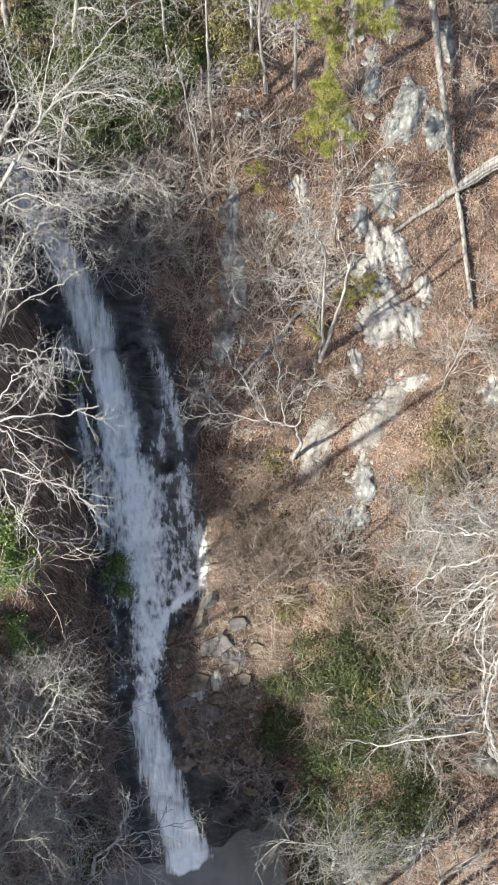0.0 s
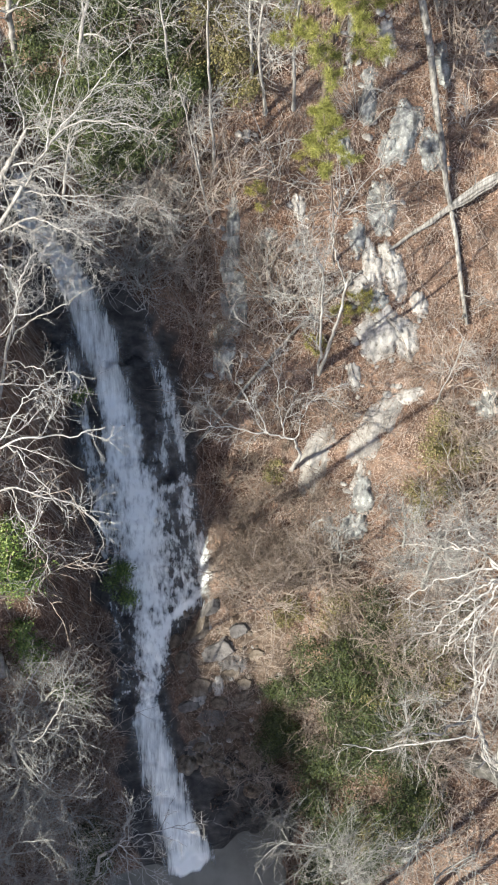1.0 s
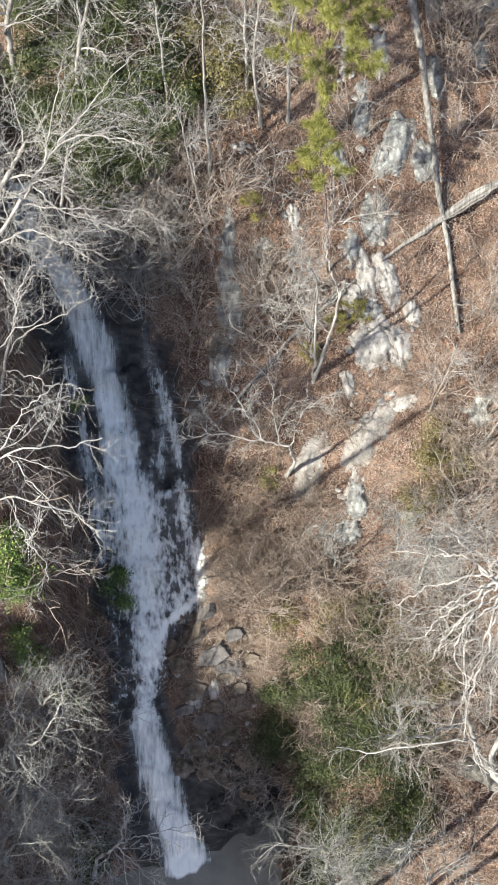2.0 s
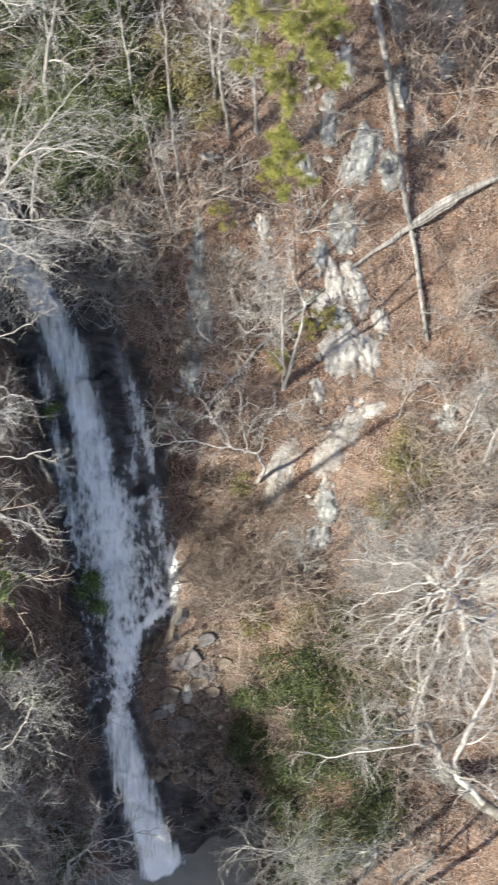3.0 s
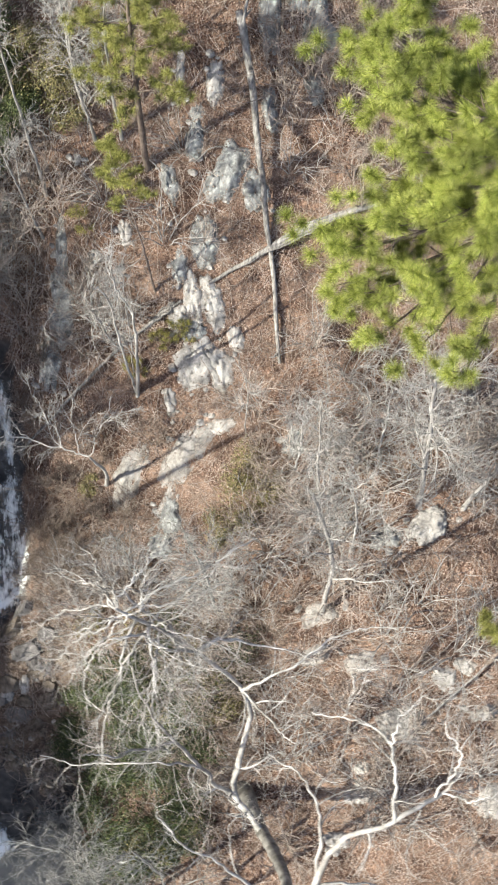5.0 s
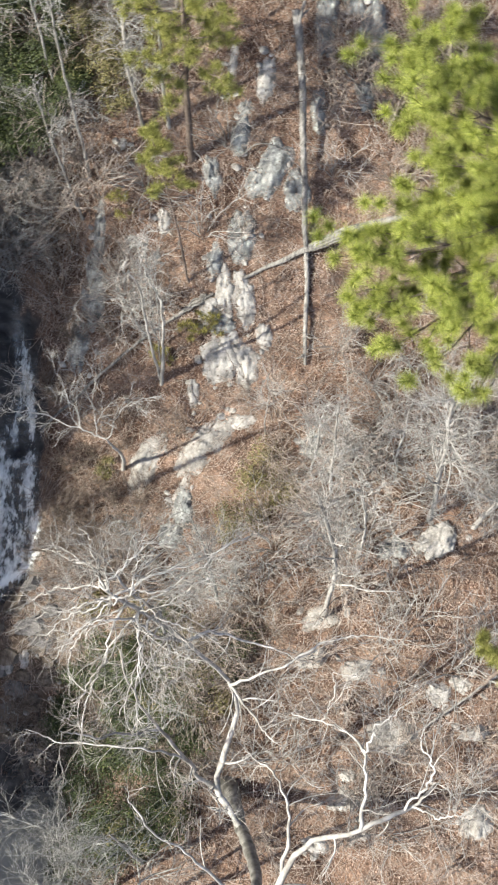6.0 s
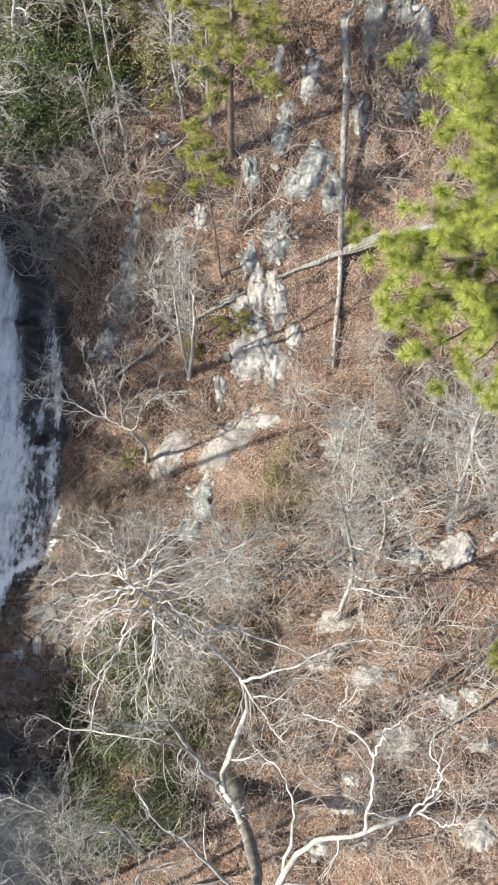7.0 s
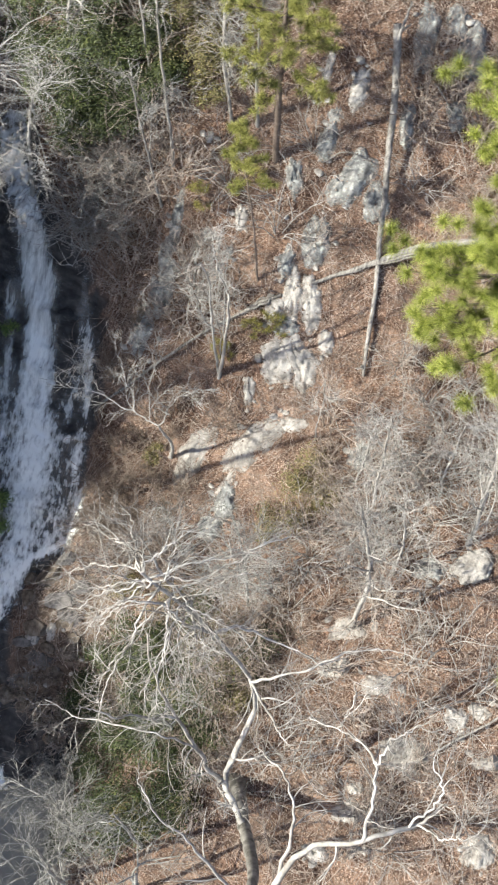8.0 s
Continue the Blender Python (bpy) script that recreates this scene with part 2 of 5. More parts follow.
def smooth_path(points, n, wander=0.0):
    """n points along a smooth curve through the given ones, with a little waywardness."""
    p = np.asarray(points, float)
    q = np.vstack([2 * p[0] - p[1], p, 2 * p[-1] - p[-2]])
    s = np.linspace(0, len(p) - 1 - 1e-6, n)
    i, f = s.astype(int), (s % 1)[:, None]
    a, b, c, d = q[i], q[i + 1], q[i + 2], q[i + 3]
    out = 0.5 * (2 * b + (c - a) * f + (2 * a - 5 * b + 4 * c - d) * f**2 + (3 * b - a - 3 * c + d) * f**3)
    if wander:
        kick = np.cumsum(rng.normal(0, wander, (n, 3)), axis=0)
        kick -= np.linspace(0, 1, n)[:, None] * kick[-1]
        out = out + kick * np.array([1, 1, 0.5])
    return out


def grow(paths, radii, each, length, spread, points, wander, lift, low=0.2, thin=0.6, least=0.005, fall=0.5):
    """Side branches: `each` on every path, from the share `low` of its length on."""
    b, n, _ = paths.shape
    own = np.repeat(np.arange(b), each)
    t = low + (1 - low) * (np.tile(np.arange(each), b) + rng.random(b * each)) / each
    t = np.clip(t, 0, 0.999)
    s = t * (n - 1)
    i, f = s.astype(int), (s % 1)
    start = paths[own, i] * (1 - f)[:, None] + paths[own, i + 1] * f[:, None]
    r0 = radii[own, i] * (1 - f) + radii[own, i + 1] * f
    ahead = unit(paths[own, i + 1] - paths[own, i])
    side = unit(np.cross(ahead, rng.normal(size=(b * each, 3))))
    ang = np.radians(spread) * rng.uniform(0.65, 1.3, b * each)
    way = unit(ahead * np.cos(ang)[:, None] + side * np.sin(ang)[:, None])
    size = np.linalg.norm(paths[:, -1] - paths[:, 0], axis=1)[own]
    ln = (length * size if length < 0 else np.full(b * each, length)) * rng.uniform(0.55, 1.25, b * each) * (1 - fall * t)
    out = np.empty((b * each, points, 3))
    out[:, 0] = start
    hop = (ln / (points - 1))[:, None]
    curl = rng.normal(0, wander * 0.8, way.shape) + np.array([0, 0, lift])
    for k in range(1, points):
        way = unit(way + curl + rng.normal(0, wander * 0.75, way.shape))
        out[:, k] = out[:, k - 1] + way * hop
    r = np.maximum(r0 * thin, least * 1.4)[:, None] * np.linspace(1, 0.35, points)
    return out, np.maximum(r, least * np.linspace(1.1, 0.45, points))


def vnoise(x, y, seed=0):
    """Value noise on a unit lattice, 0 to 1."""
    xi, yi = np.floor(x).astype(np.int64), np.floor(y).astype(np.int64)
    fx, fy = x - xi, y - yi
    fx, fy = fx * fx * (3 - 2 * fx), fy * fy * (3 - 2 * fy)

    def lattice(a, b):
        h = (a * 374761393 + b * 668265263 + seed * 982451653) & 0xFFFFFFFF
        h = ((h ^ (h >> 13)) * 1274126177) & 0xFFFFFFFF
        return ((h ^ (h >> 16)) & 0xFFFF) / 65535.0

    top = lattice(xi, yi) * (1 - fx) + lattice(xi + 1, yi) * fx
    low = lattice(xi, yi + 1) * (1 - fx) + lattice(xi + 1, yi + 1) * fx
    return top * (1 - fy) + low * fy


# ---- the lie of the land ----
# base height of an unseen ridge added to shade the gully
SHADE_CREST = 32.5
CHANNEL_Y = np.array([-60, -6, 0.5, 3.8, 6.75, 8.9, 11.4, 14.9, 17.9, 20.4, 24, 30, 90], float)
CHANNEL_X = np.array([8, 0.5, -2.3, -3.5, -4.3, -4.2, -3.8, -4.3, -5.0, -6.4, -8.2, -11, -40], float)
BED_Y = np.array([-60, -5, 0.6, 1.4, 3.2, 4.6, 6.0, 6.6, 9.0, 10.2, 11.2, 13, 16, 19.3, 20.6, 22.5, 28, 90], float)
BED_Z = np.array([-5, -3.2, -2.6, -1.3, -0.2, 0.7, 1.7, 1.9, 2.7, 3.3, 3.9, 5.0, 7.2, 10.0, 11.3, 12.1, 14.6, 30], float)
HALF_Y = np.array([-60, 0, 3, 6, 8, 9, 10.5, 13, 17, 20, 21.2, 24, 90], float)
HALF_L = np.array([3, 2.2, 1.4, 0.9, 0.9, 1.0, 1.6, 2.0, 2.0, 1.6, 1.2, 0.8, 0.8], float)
HALF_R = np.array([4, 3.6, 2.6, 1.3, 1.0, 1.2, 2.0, 2.3, 2.5, 2.5, 1.1, 0.8, 0.8], float)


def step01(a, b, v):
    """Smooth rise from 0 at a to 1 at b."""
    k = np.clip((v - a) / (b - a), 0, 1)
    return k * k * (3 - 2 * k)


def hillside(x, y):
    """The open slope right of the stream, tamed towards its ends."""
    u = 18 * np.tanh((x - 4) / 18) + 4
    v = np.where(y > 15, 15 + 20 * np.tanh((y - 15) / 20), 15 + 17 * np.tanh((y - 15) / 17)) - 15
    z = 7.94 + 0.3 * u + 0.752 * v - 0.0089 * u * u - 0.0358 * u * v + 0.0191 * v * v
    z = z + 0.5 * (y - 15 - v) + 0.1 * (x - u)
    z = z + 1.5 * np.exp(-((x - 14) / 4) ** 2 - ((y - 13.5) / 4.5) ** 2)
    z = z + 0.7 * np.exp(-((x + 1.8) / 1.6) ** 2 - ((y - 8.6) / 2.0) ** 2)
    z = z + 0.9 * np.exp(-((x + 0.2) / 0.9) ** 2 - ((y - 22.2) / 0.9) ** 2)
    z = z - 1.3 * np.exp(-((x + 3.0) / 2.0) ** 2 - ((y - 21.2) / 2.2) ** 2)
    return z - 1.0 * np.exp(-((x - 1.0) / 1.5) ** 2 - ((y - 5.5) / 1.8) ** 2)


def terrain(x, y):
    """Height of the ground, without its fine unevenness."""
    x, y = np.asarray(x, float), np.asarray(y, float)
    cx = np.interp(y, CHANNEL_Y, CHANNEL_X)
    bed = np.interp(y, BED_Y, BED_Z)
    left = cx - np.interp(y, HALF_Y, HALF_L)
    right = cx + np.interp(y, HALF_Y, HALF_R)
    slope = hillside(x, y)
    k = step01(right - 0.5, right + 0.9, x)
    z = bed * (1 - k) + np.maximum(slope, bed) * k
    shore = np.minimum(2.35 + 0.5 * x - y, 1.55 - x) + 0.12 * np.sin(3.1 * x + 1.3 * y) + 0.08 * np.sin(7.3 * x - 4.1 * y)
    basin = step01(-0.35, 0.25, np.minimum(shore, x + 4.0))
    z = z * (1 - basin) - 2.9 * basin
    d = np.maximum(left - x, 0)
    # unseen ridge; its steps and bumps set where shade ends on falls and slope
    shade_crest = SHADE_CREST + 0.63 * np.clip(y + 2.8, -40, 0) + 21.0 * step01(-14.1, -18.4, y) + 1.7 * np.exp(-(((y + 5.6) / 2.2) ** 2)) + 2.4 * np.exp(-(((y + 5.6) / 1.35) ** 2))
    # left bank raised, hidden behind trees, to keep the upper fall in shade
    shade_wall = 0.25 + 10.0 * step01(5.2, 11.8, y) * (1 - 0.32 * step01(16, 19.5, y)) * (1 - 0.5 * step01(23, 28, y))
    bank = bed + shade_wall * step01(0, 2.2, d) * (1 - 0.85 * step01(3.5, 12, d)) + np.minimum(d, 3) * 0.45 + np.maximum(d - 3, 0) * 1.3
    soft = 0.5 * (bank + shade_crest - np.sqrt((bank - shade_crest) ** 2 + 4))
    return np.where(d > 0, np.maximum(soft, bed), z)


def wetness(x, y):
    """1 on the washed rock of the stream's bed, 0 on the banks."""
    cx = np.interp(y, CHANNEL_Y, CHANNEL_X)
    edge = 0.7 * (vnoise(x * 1.7, y * 1.1, 3) - 0.5) + 0.4 * (vnoise(x * 5, y * 3, 4) - 0.5)
    left = cx - np.interp(y, HALF_Y, HALF_L) + edge
    right = cx + np.interp(y, HALF_Y, HALF_R) + edge
    washed = step01(left - 0.35, left, x) * (1 - step01(right - 0.1, right + 0.35, x)) * (1 - step01(23.0, 25.0, y + edge))
    bay = np.hypot((x + 0.2) / 1.9, (y - 2.8) / 2.6) + 0.8 * edge
    return np.maximum(washed, 1 - step01(0.85, 1.05, bay))


def stoniness(x, y):
    """1 on the bare ledges beside the lower fall and the darker ground right of them."""
    k = np.exp(-((x + 1.2) / 1.5) ** 2 - ((y - 7.6) / 2.4) ** 2) + 0.9 * np.exp(-((x + 0.4) / 1.3) ** 2 - ((y - 3.9) / 1.5) ** 2) + 0.8 * np.exp(-((x - 0.7) / 1.2) ** 2 - ((y - 8.0) / 2.0) ** 2)
    return step01(0.2, 0.55, k + 0.5 * (vnoise(x * 2.3, y * 2.3, 5) - 0.5))


def ground_z(x, y):
    """The height of the ground with its fine unevenness."""
    x, y = np.asarray(x, float), np.asarray(y, float)
    wet, stone = wetness(x, y), stoniness(x, y)
    fine = 0.3 * (vnoise(x * 0.9, y * 0.9, 1) - 0.5) + 0.12 * (vnoise(x * 2.7, y * 2.7, 2) - 0.5)
    ledge = 0.55 * (vnoise(x * 0.9 + y * 0.25, y * 1.6, 6) - 0.5) + 0.3 * (vnoise(x * 2.4, y * 4.5, 7) - 0.5) + 0.12 * (vnoise(x * 7, y * 9, 8) - 0.5)
    return terrain(x, y) + fine * (1 - wet) + ledge * np.maximum(wet, 0.7 * stone)


def slope_axes(x, y):
    """Unit vectors across the slope, up the slope and out of it."""
    e = 0.4
    zx = (terrain(x + e, y) - terrain(x - e, y)) / (2 * e)
    zy = (terrain(x, y + e) - terrain(x, y - e)) / (2 * e)
    out = unit(np.array([-zx, -zy, 1.0]))
    across = unit(np.cross(np.array([0, 1.0, 0]), out))
    return across, np.cross(out, across), out


def spread_axis(lo, hi, fine, far):
    """Coordinates: fine steps from lo to hi, ever wider ones out to far."""
    wide = [0.0]
    hop = fine
    while wide[-1] < far:
        hop *= 1.25
        wide.append(wide[-1] + hop)
    wide = np.array(wide[1:])
    return np.concatenate([lo - wide[::-1], np.arange(lo, hi, fine), hi + wide])


def build_ground():
    xs, ys = spread_axis(-12, 19, 0.12, 900), spread_axis(-4, 34, 0.12, 900)
    gx, gy = np.meshgrid(xs, ys)
    z = ground_z(gx, gy)
    verts = np.stack([gx, gy, z], -1).reshape(-1, 3)
    idx = np.arange(gx.size).reshape(gx.shape)
    faces = np.stack([idx[:-1, :-1], idx[:-1, 1:], idx[1:, 1:], idx[1:, :-1]], -1).reshape(-1, 4)
    ob = mesh_object("ground", verts, faces, GROUND, attrs=(("wet", "FLOAT", wetness(gx, gy)), ("stone", "FLOAT", stoniness(gx, gy))))
    tagged(ob, "steep wooded slope under brown leaf litter with a dark wet rock chute", "ground", kind="structure")


MAIN_Y = np.array([-0.2, 0.7, 1.7, 3.2, 4.6, 6.2, 7.2, 8.1, 9.25, 10.5, 11.8, 13.0, 14.2, 15.4, 16.6, 17.7, 19.3, 20.8, 23])
MAIN_X = np.array([-2.3, -2.45, -2.7, -3.25, -3.68, -4.1, -4.2, -3.98, -3.95, -3.9, -4.12, -4.32, -4.45, -4.85, -5.0, -5.28, -5.8, -6.6, -8.2])
MAIN_W = np.array([0.9, 0.92, 1.0, 0.95, 0.9, 0.75, 0.36, 0.62, 0.78, 0.85, 1.02, 1.1, 1.02, 0.85, 0.72, 0.74, 0.86, 0.7, 0.6])
MAIN_B = np.array([1.3, 1.3, 1.18, 1.1, 1.06, 1.0, 0.9, 0.84, 0.92, 0.92, 0.95, 0.98, 1.0, 1.06, 1.06, 1.02, 0.95, 0.85, 0.65])
SIDE_Y = np.array([10.6, 11.5, 12.7, 14.0, 15.0, 16.1, 17.4, 18.6, 20.1])
SIDE_X = np.array([-1.8, -1.62, -1.95, -2.45, -2.4, -2.6, -2.98, -3.45, -3.75])
APRON = [(-1.6, 11.5), (-1.85, 11.0), (-2.3, 10.6), (-3.1, 10.1), (-3.5, 9.3)]
LOOP = [(-3.6, 15.6), (-3.8, 14.9), (-3.4, 14.35), (-2.75, 14.5), (-2.4, 15.1)]


def off_line(x, y, line):
    """Distance in plan from a broken line."""
    best = np.full(np.shape(x), 99.0)
    for (ax, ay), (bx, by) in zip(line[:-1], line[1:]):
        k = np.clip(((x - ax) * (bx - ax) + (y - ay) * (by - ay)) / ((bx - ax) ** 2 + (by - ay) ** 2), 0, 1)
        best = np.minimum(best, np.hypot(x - ax - k * (bx - ax), y - ay - k * (by - ay)))
    return best


def build_falls(steps=400, across=90):
    """One sheet of water over the whole chute; how much of it is white varies from place to place."""
    y = np.linspace(24.2, -0.3, steps)[:, None]
    u = np.linspace(-1, 1, across)[None]
    mid = np.interp(y, CHANNEL_Y, CHANNEL_X)
    left = np.minimum(mid - np.interp(y, HALF_Y, HALF_L), np.interp(y, MAIN_Y, MAIN_X - MAIN_W)) - 0.15
    right = np.maximum(mid + np.interp(y, HALF_Y, HALF_R) * np.interp(y, [3, 6], [0.4, 1.0]), np.interp(y, MAIN_Y, MAIN_X + MAIN_W)) + 0.1 + 0.35 * step01(9.5, 10.6, y) * step01(14, 12, y)
    x = (left + right) / 2 + u * (right - left) / 2
    yy = y + 0 * x
    bed = terrain(x, yy)
    z = np.maximum(bed + 0.1 + 0.6 * (ground_z(x, yy) - bed), ground_z(x, yy) + 0.03) + 0.06 * vnoise(x * 3, yy * 1.4, 11)
    core = np.exp(-np.abs((x - np.interp(y, MAIN_Y, MAIN_X) - 0.15) / np.interp(y, MAIN_Y, MAIN_W)) ** 3.0) * np.interp(y, MAIN_Y, MAIN_B)
    side = np.exp(-((x - np.interp(y, SIDE_Y, SIDE_X)) / np.interp(y, [11, 14, 17, 20], [0.4, 0.32, 0.5, 0.3])) ** 2) * np.interp(y, [10.9, 11.4, 13, 14.4, 15.2, 17, 19, 20.2], [0, 0.88, 0.74, 0.7, 0.5, 0.72, 0.58, 0.25])
    side = np.maximum(side, 0.6 * np.exp(-((x - np.interp(y, [15.2, 17.5], [-3.3, -3.15])) / 0.3) ** 2) * step01(14.8, 15.6, y) * step01(18.2, 17.2, y))
    near = off_line(x, yy, APRON)
    side = np.maximum(side, 1.12 * np.exp(-(near / 0.2) ** 2))
    side = np.maximum(side, 0.55 * np.exp(-(off_line(x, yy, LOOP) / 0.2) ** 2))
    rill = np.exp(-((x - np.interp(y, [12.8, 15.5, 19], [-5.5, -6.1, -6.7])) / 0.6) ** 2) * np.interp(y, [10.8, 13, 18, 19.5], [0.3, 0.62, 0.68, 0])
    web = np.interp(y, [9.7, 10.5, 12.6, 13.8, 15], [0, 0.5, 0.46, 0.34, 0]) * step01(-5.6, -4.6, x)
    body = np.maximum.reduce([core, side, rill, web]) * np.clip(4 * (1 - np.abs(u)), 0, 1)
    lace = (0.25 + 0.75 * step01(18.5, 13.5, yy)) * step01(5.6, 7.2, yy) * 0.8
    foot = 1.0 + 0.42 * (x + 2.3) + 0.3 * (vnoise(x * 3, 0 * x, 14) - 0.5)
    body = np.where(yy < foot + 0.9, np.maximum(body, core * (1 + 0.5 * step01(foot + 0.9, foot + 0.3, yy))), body) * step01(foot - 0.45, foot + 0.05, yy)
    lace = np.maximum.reduce([lace, 0.7 * step01(19.0, 21.5, yy), 0.6 * step01(-3.6, -2.9, x) * step01(11.0, 12.0, yy)])
    z = np.maximum(z, -1.92 + 0.1 * vnoise(x * 5, yy * 5, 13))
    run = 1.25 * (24.2 - yy)
    idx = np.arange(x.size).reshape(x.shape)
    faces = np.stack([idx[:-1, :-1], idx[1:, :-1], idx[1:, 1:], idx[:-1, 1:]], -1).reshape(-1, 4)
    ob = mesh_object("waterfall", np.stack([x, yy, z], -1).reshape(-1, 3), faces, WATER,
                     attrs=(("flow", "FLOAT_VECTOR", np.stack([x, run, 0 * x], -1).reshape(-1, 3)), ("body", "FLOAT", body), ("lace", "FLOAT", lace)))
    tagged(ob, "white waterfall sliding and splashing down a dark rock chute", "waterfall", kind="structure")


A = np.array
build_ground()
build_falls()


def build_pool():
    xs, ys = np.linspace(-16, 14.0, 120), np.linspace(-45, 3.6, 180)
    gx, gy = np.meshgrid(xs, ys)
    z = -1.95 + 0.01 * vnoise(gx * 2, gy * 2, 12)
    idx = np.arange(gx.size).reshape(gx.shape)
    faces = np.stack([idx[:-1, :-1], idx[:-1, 1:], idx[1:, 1:], idx[1:, :-1]], -1).reshape(-1, 4)
    ob = mesh_object("water_pool", np.stack([gx, gy, z], -1).reshape(-1, 3), faces, POOL)
    tagged(ob, "still grey pool at the foot of the waterfall", "pool", kind="structure")


build_pool()


# ---- rocks ----
BALL = bmesh.new()
bmesh.ops.create_icosphere(BALL, subdivisions=4, radius=1)
BALL_V = A([v.co[:] for v in BALL.verts])
BALL_F = A([[v.index for v in f.verts] for f in BALL.faces])
BALL.free()


def rock(x, y, wide, tall, turn, material, label, group, proud=0.45, flat=1.0):
    """An outcrop bedded in the slope: planes broken off, clefts running down it, weathered."""
    v = BALL_V.copy()
    for _ in range(9):
        n = unit(rng.normal(size=3) * A([1, 1, 0.7]))
        d = rng.uniform(0.55, 0.9)
        over = v @ n
        v = v - np.maximum(over - d, 0)[:, None] * n
    s = rng.uniform(0, 60)
    around = np.arctan2(v[:, 1], v[:, 0])
    ragged = 0.75 + 0.55 * vnoise(np.cos(around) * 1.6 + s, np.sin(around) * 1.6 + s, 23)
    v[:, :2] *= ragged[:, None]
    for k, amp in ((1.6, 0.2), (3.7, 0.26), (8.5, 0.17), (17.0, 0.08)):
        w = vnoise(v[:, 0] * k + s, v[:, 1] * k + v[:, 2] * k * 0.7 + s, 21) + vnoise(v[:, 2] * k - s, v[:, 0] * k + v[:, 1] * k * 0.6, 22) - 1
        v = v * (1 + amp * w)[:, None]
    ridge = np.abs(vnoise(v[:, 0] * 3.4 + s, v[:, 1] * 0.8 + s, 24) - 0.5) * 2
    v[:, 2] *= 0.7 + 0.5 * ridge
    thick = 0.32 * min(wide, tall) * flat
    v = v * A([wide * 0.6, tall * 0.6, thick])
    c, sn = math.cos(radians(turn)), math.sin(radians(turn))
    across, up, out = slope_axes(x, y)
    one, two = across * c + up * sn, -across * sn + up * c
    v = v[:, :1] * one + v[:, 1:2] * two + v[:, 2:] * out
    z = float(ground_z(x, y))
    base = A([x, y, z]) + out * thick * (proud - 0.55)
    ob = mesh_object("rock", v, BALL_F, material)
    ob.location = base
    return tagged(ob, label, "rock", group)


ROCK_LEAVES = []


def outcrop(x, y, wide, tall, turn, material, label, group, relief=1.0):
    """Bedrock laid bare: it follows the slope, split by clefts into tilted blocks, leaves lodged on it."""
    v = BALL_V
    r = np.hypot(v[:, 0], v[:, 1])
    s = rng.uniform(0, 60)
    around = np.arctan2(v[:, 1], v[:, 0])
    ragged = 0.66 + 0.5 * vnoise(np.cos(around) * 1.5 + s, np.sin(around) * 1.5 + s, 23) + 0.36 * vnoise(np.cos(around) * 4.5 + s, np.sin(around) * 4.5 - s, 24)
    p = v[:, :2] * ragged[:, None] * A([wide * 0.54, tall * 0.54])
    c, sn = math.cos(radians(turn)), math.sin(radians(turn))
    px, py = p[:, 0] * c - p[:, 1] * sn, p[:, 0] * sn + p[:, 1] * c
    seeds = rng.uniform(-1, 1, (max(4, int(4.5 * wide * tall) + 3), 2)) * A([wide, tall]) * 0.55
    warp = 0.12 * (vnoise(p[:, 0] * 5 + s, p[:, 1] * 5, 26) - 0.5)
    d = np.hypot((p[:, None, 0] + warp[:, None] - seeds[:, 0]) * 1.5, p[:, None, 1] + warp[:, None] - seeds[:, 1])
    near = np.sort(d, 1)
    own = d.argmin(1)
    rise, tilt = rng.uniform(0.3, 1.0, len(seeds)), rng.normal(0, 0.45, (len(seeds), 2))
    block = rise[own] + ((p - seeds[own]) * tilt[own]).sum(1) / max(0.3, min(wide, tall))
    cleft = np.exp(-((near[:, 1] - near[:, 0]) / 0.035) ** 2)
    edge = np.clip(1 - r**3.2, 0, 1)
    fine = sum(a * (vnoise(p[:, 0] * k + s, p[:, 1] * k - s, 27) - 0.5) for k, a in ((3, 0.3), (8, 0.26), (21, 0.2)))
    swell = vnoise(p[:, 0] * 2.4 + 2 * s, p[:, 1] * 1.9 - s, 28)
    thick = (0.2 * min(wide, tall) + 0.08) * relief
    h = thick * (-0.2 + edge * (0.6 + 0.95 * block + 0.75 * fine - 0.7 * cleft + 0.75 * (swell - 0.45)))
    h = np.where(v[:, 2] > -0.05, h, -0.25 - 0.3 * thick)
    z0 = float(ground_z(x, y))
    z = ground_z(x + px, y + py) * 0.5 + terrain(x + px, y + py) * 0.5 + h
    ob = mesh_object("rock", np.stack([px, py, z - z0], -1), BALL_F, material)
    ob.location = (x, y, z0)
    top = np.flatnonzero((v[:, 2] > 0.02) & (r < 0.985))
    odds = r[top] ** 4 + 0.7 * cleft[top] + 0.06
    pick = rng.choice(top, min(len(top) // 3, int(10 + 75 * wide * tall)), False, odds / odds.sum())
    ROCK_LEAVES.append(np.stack([x + px[pick], y + py[pick], z[pick] + 0.015], -1))
    return tagged(ob, label, "rock", group)


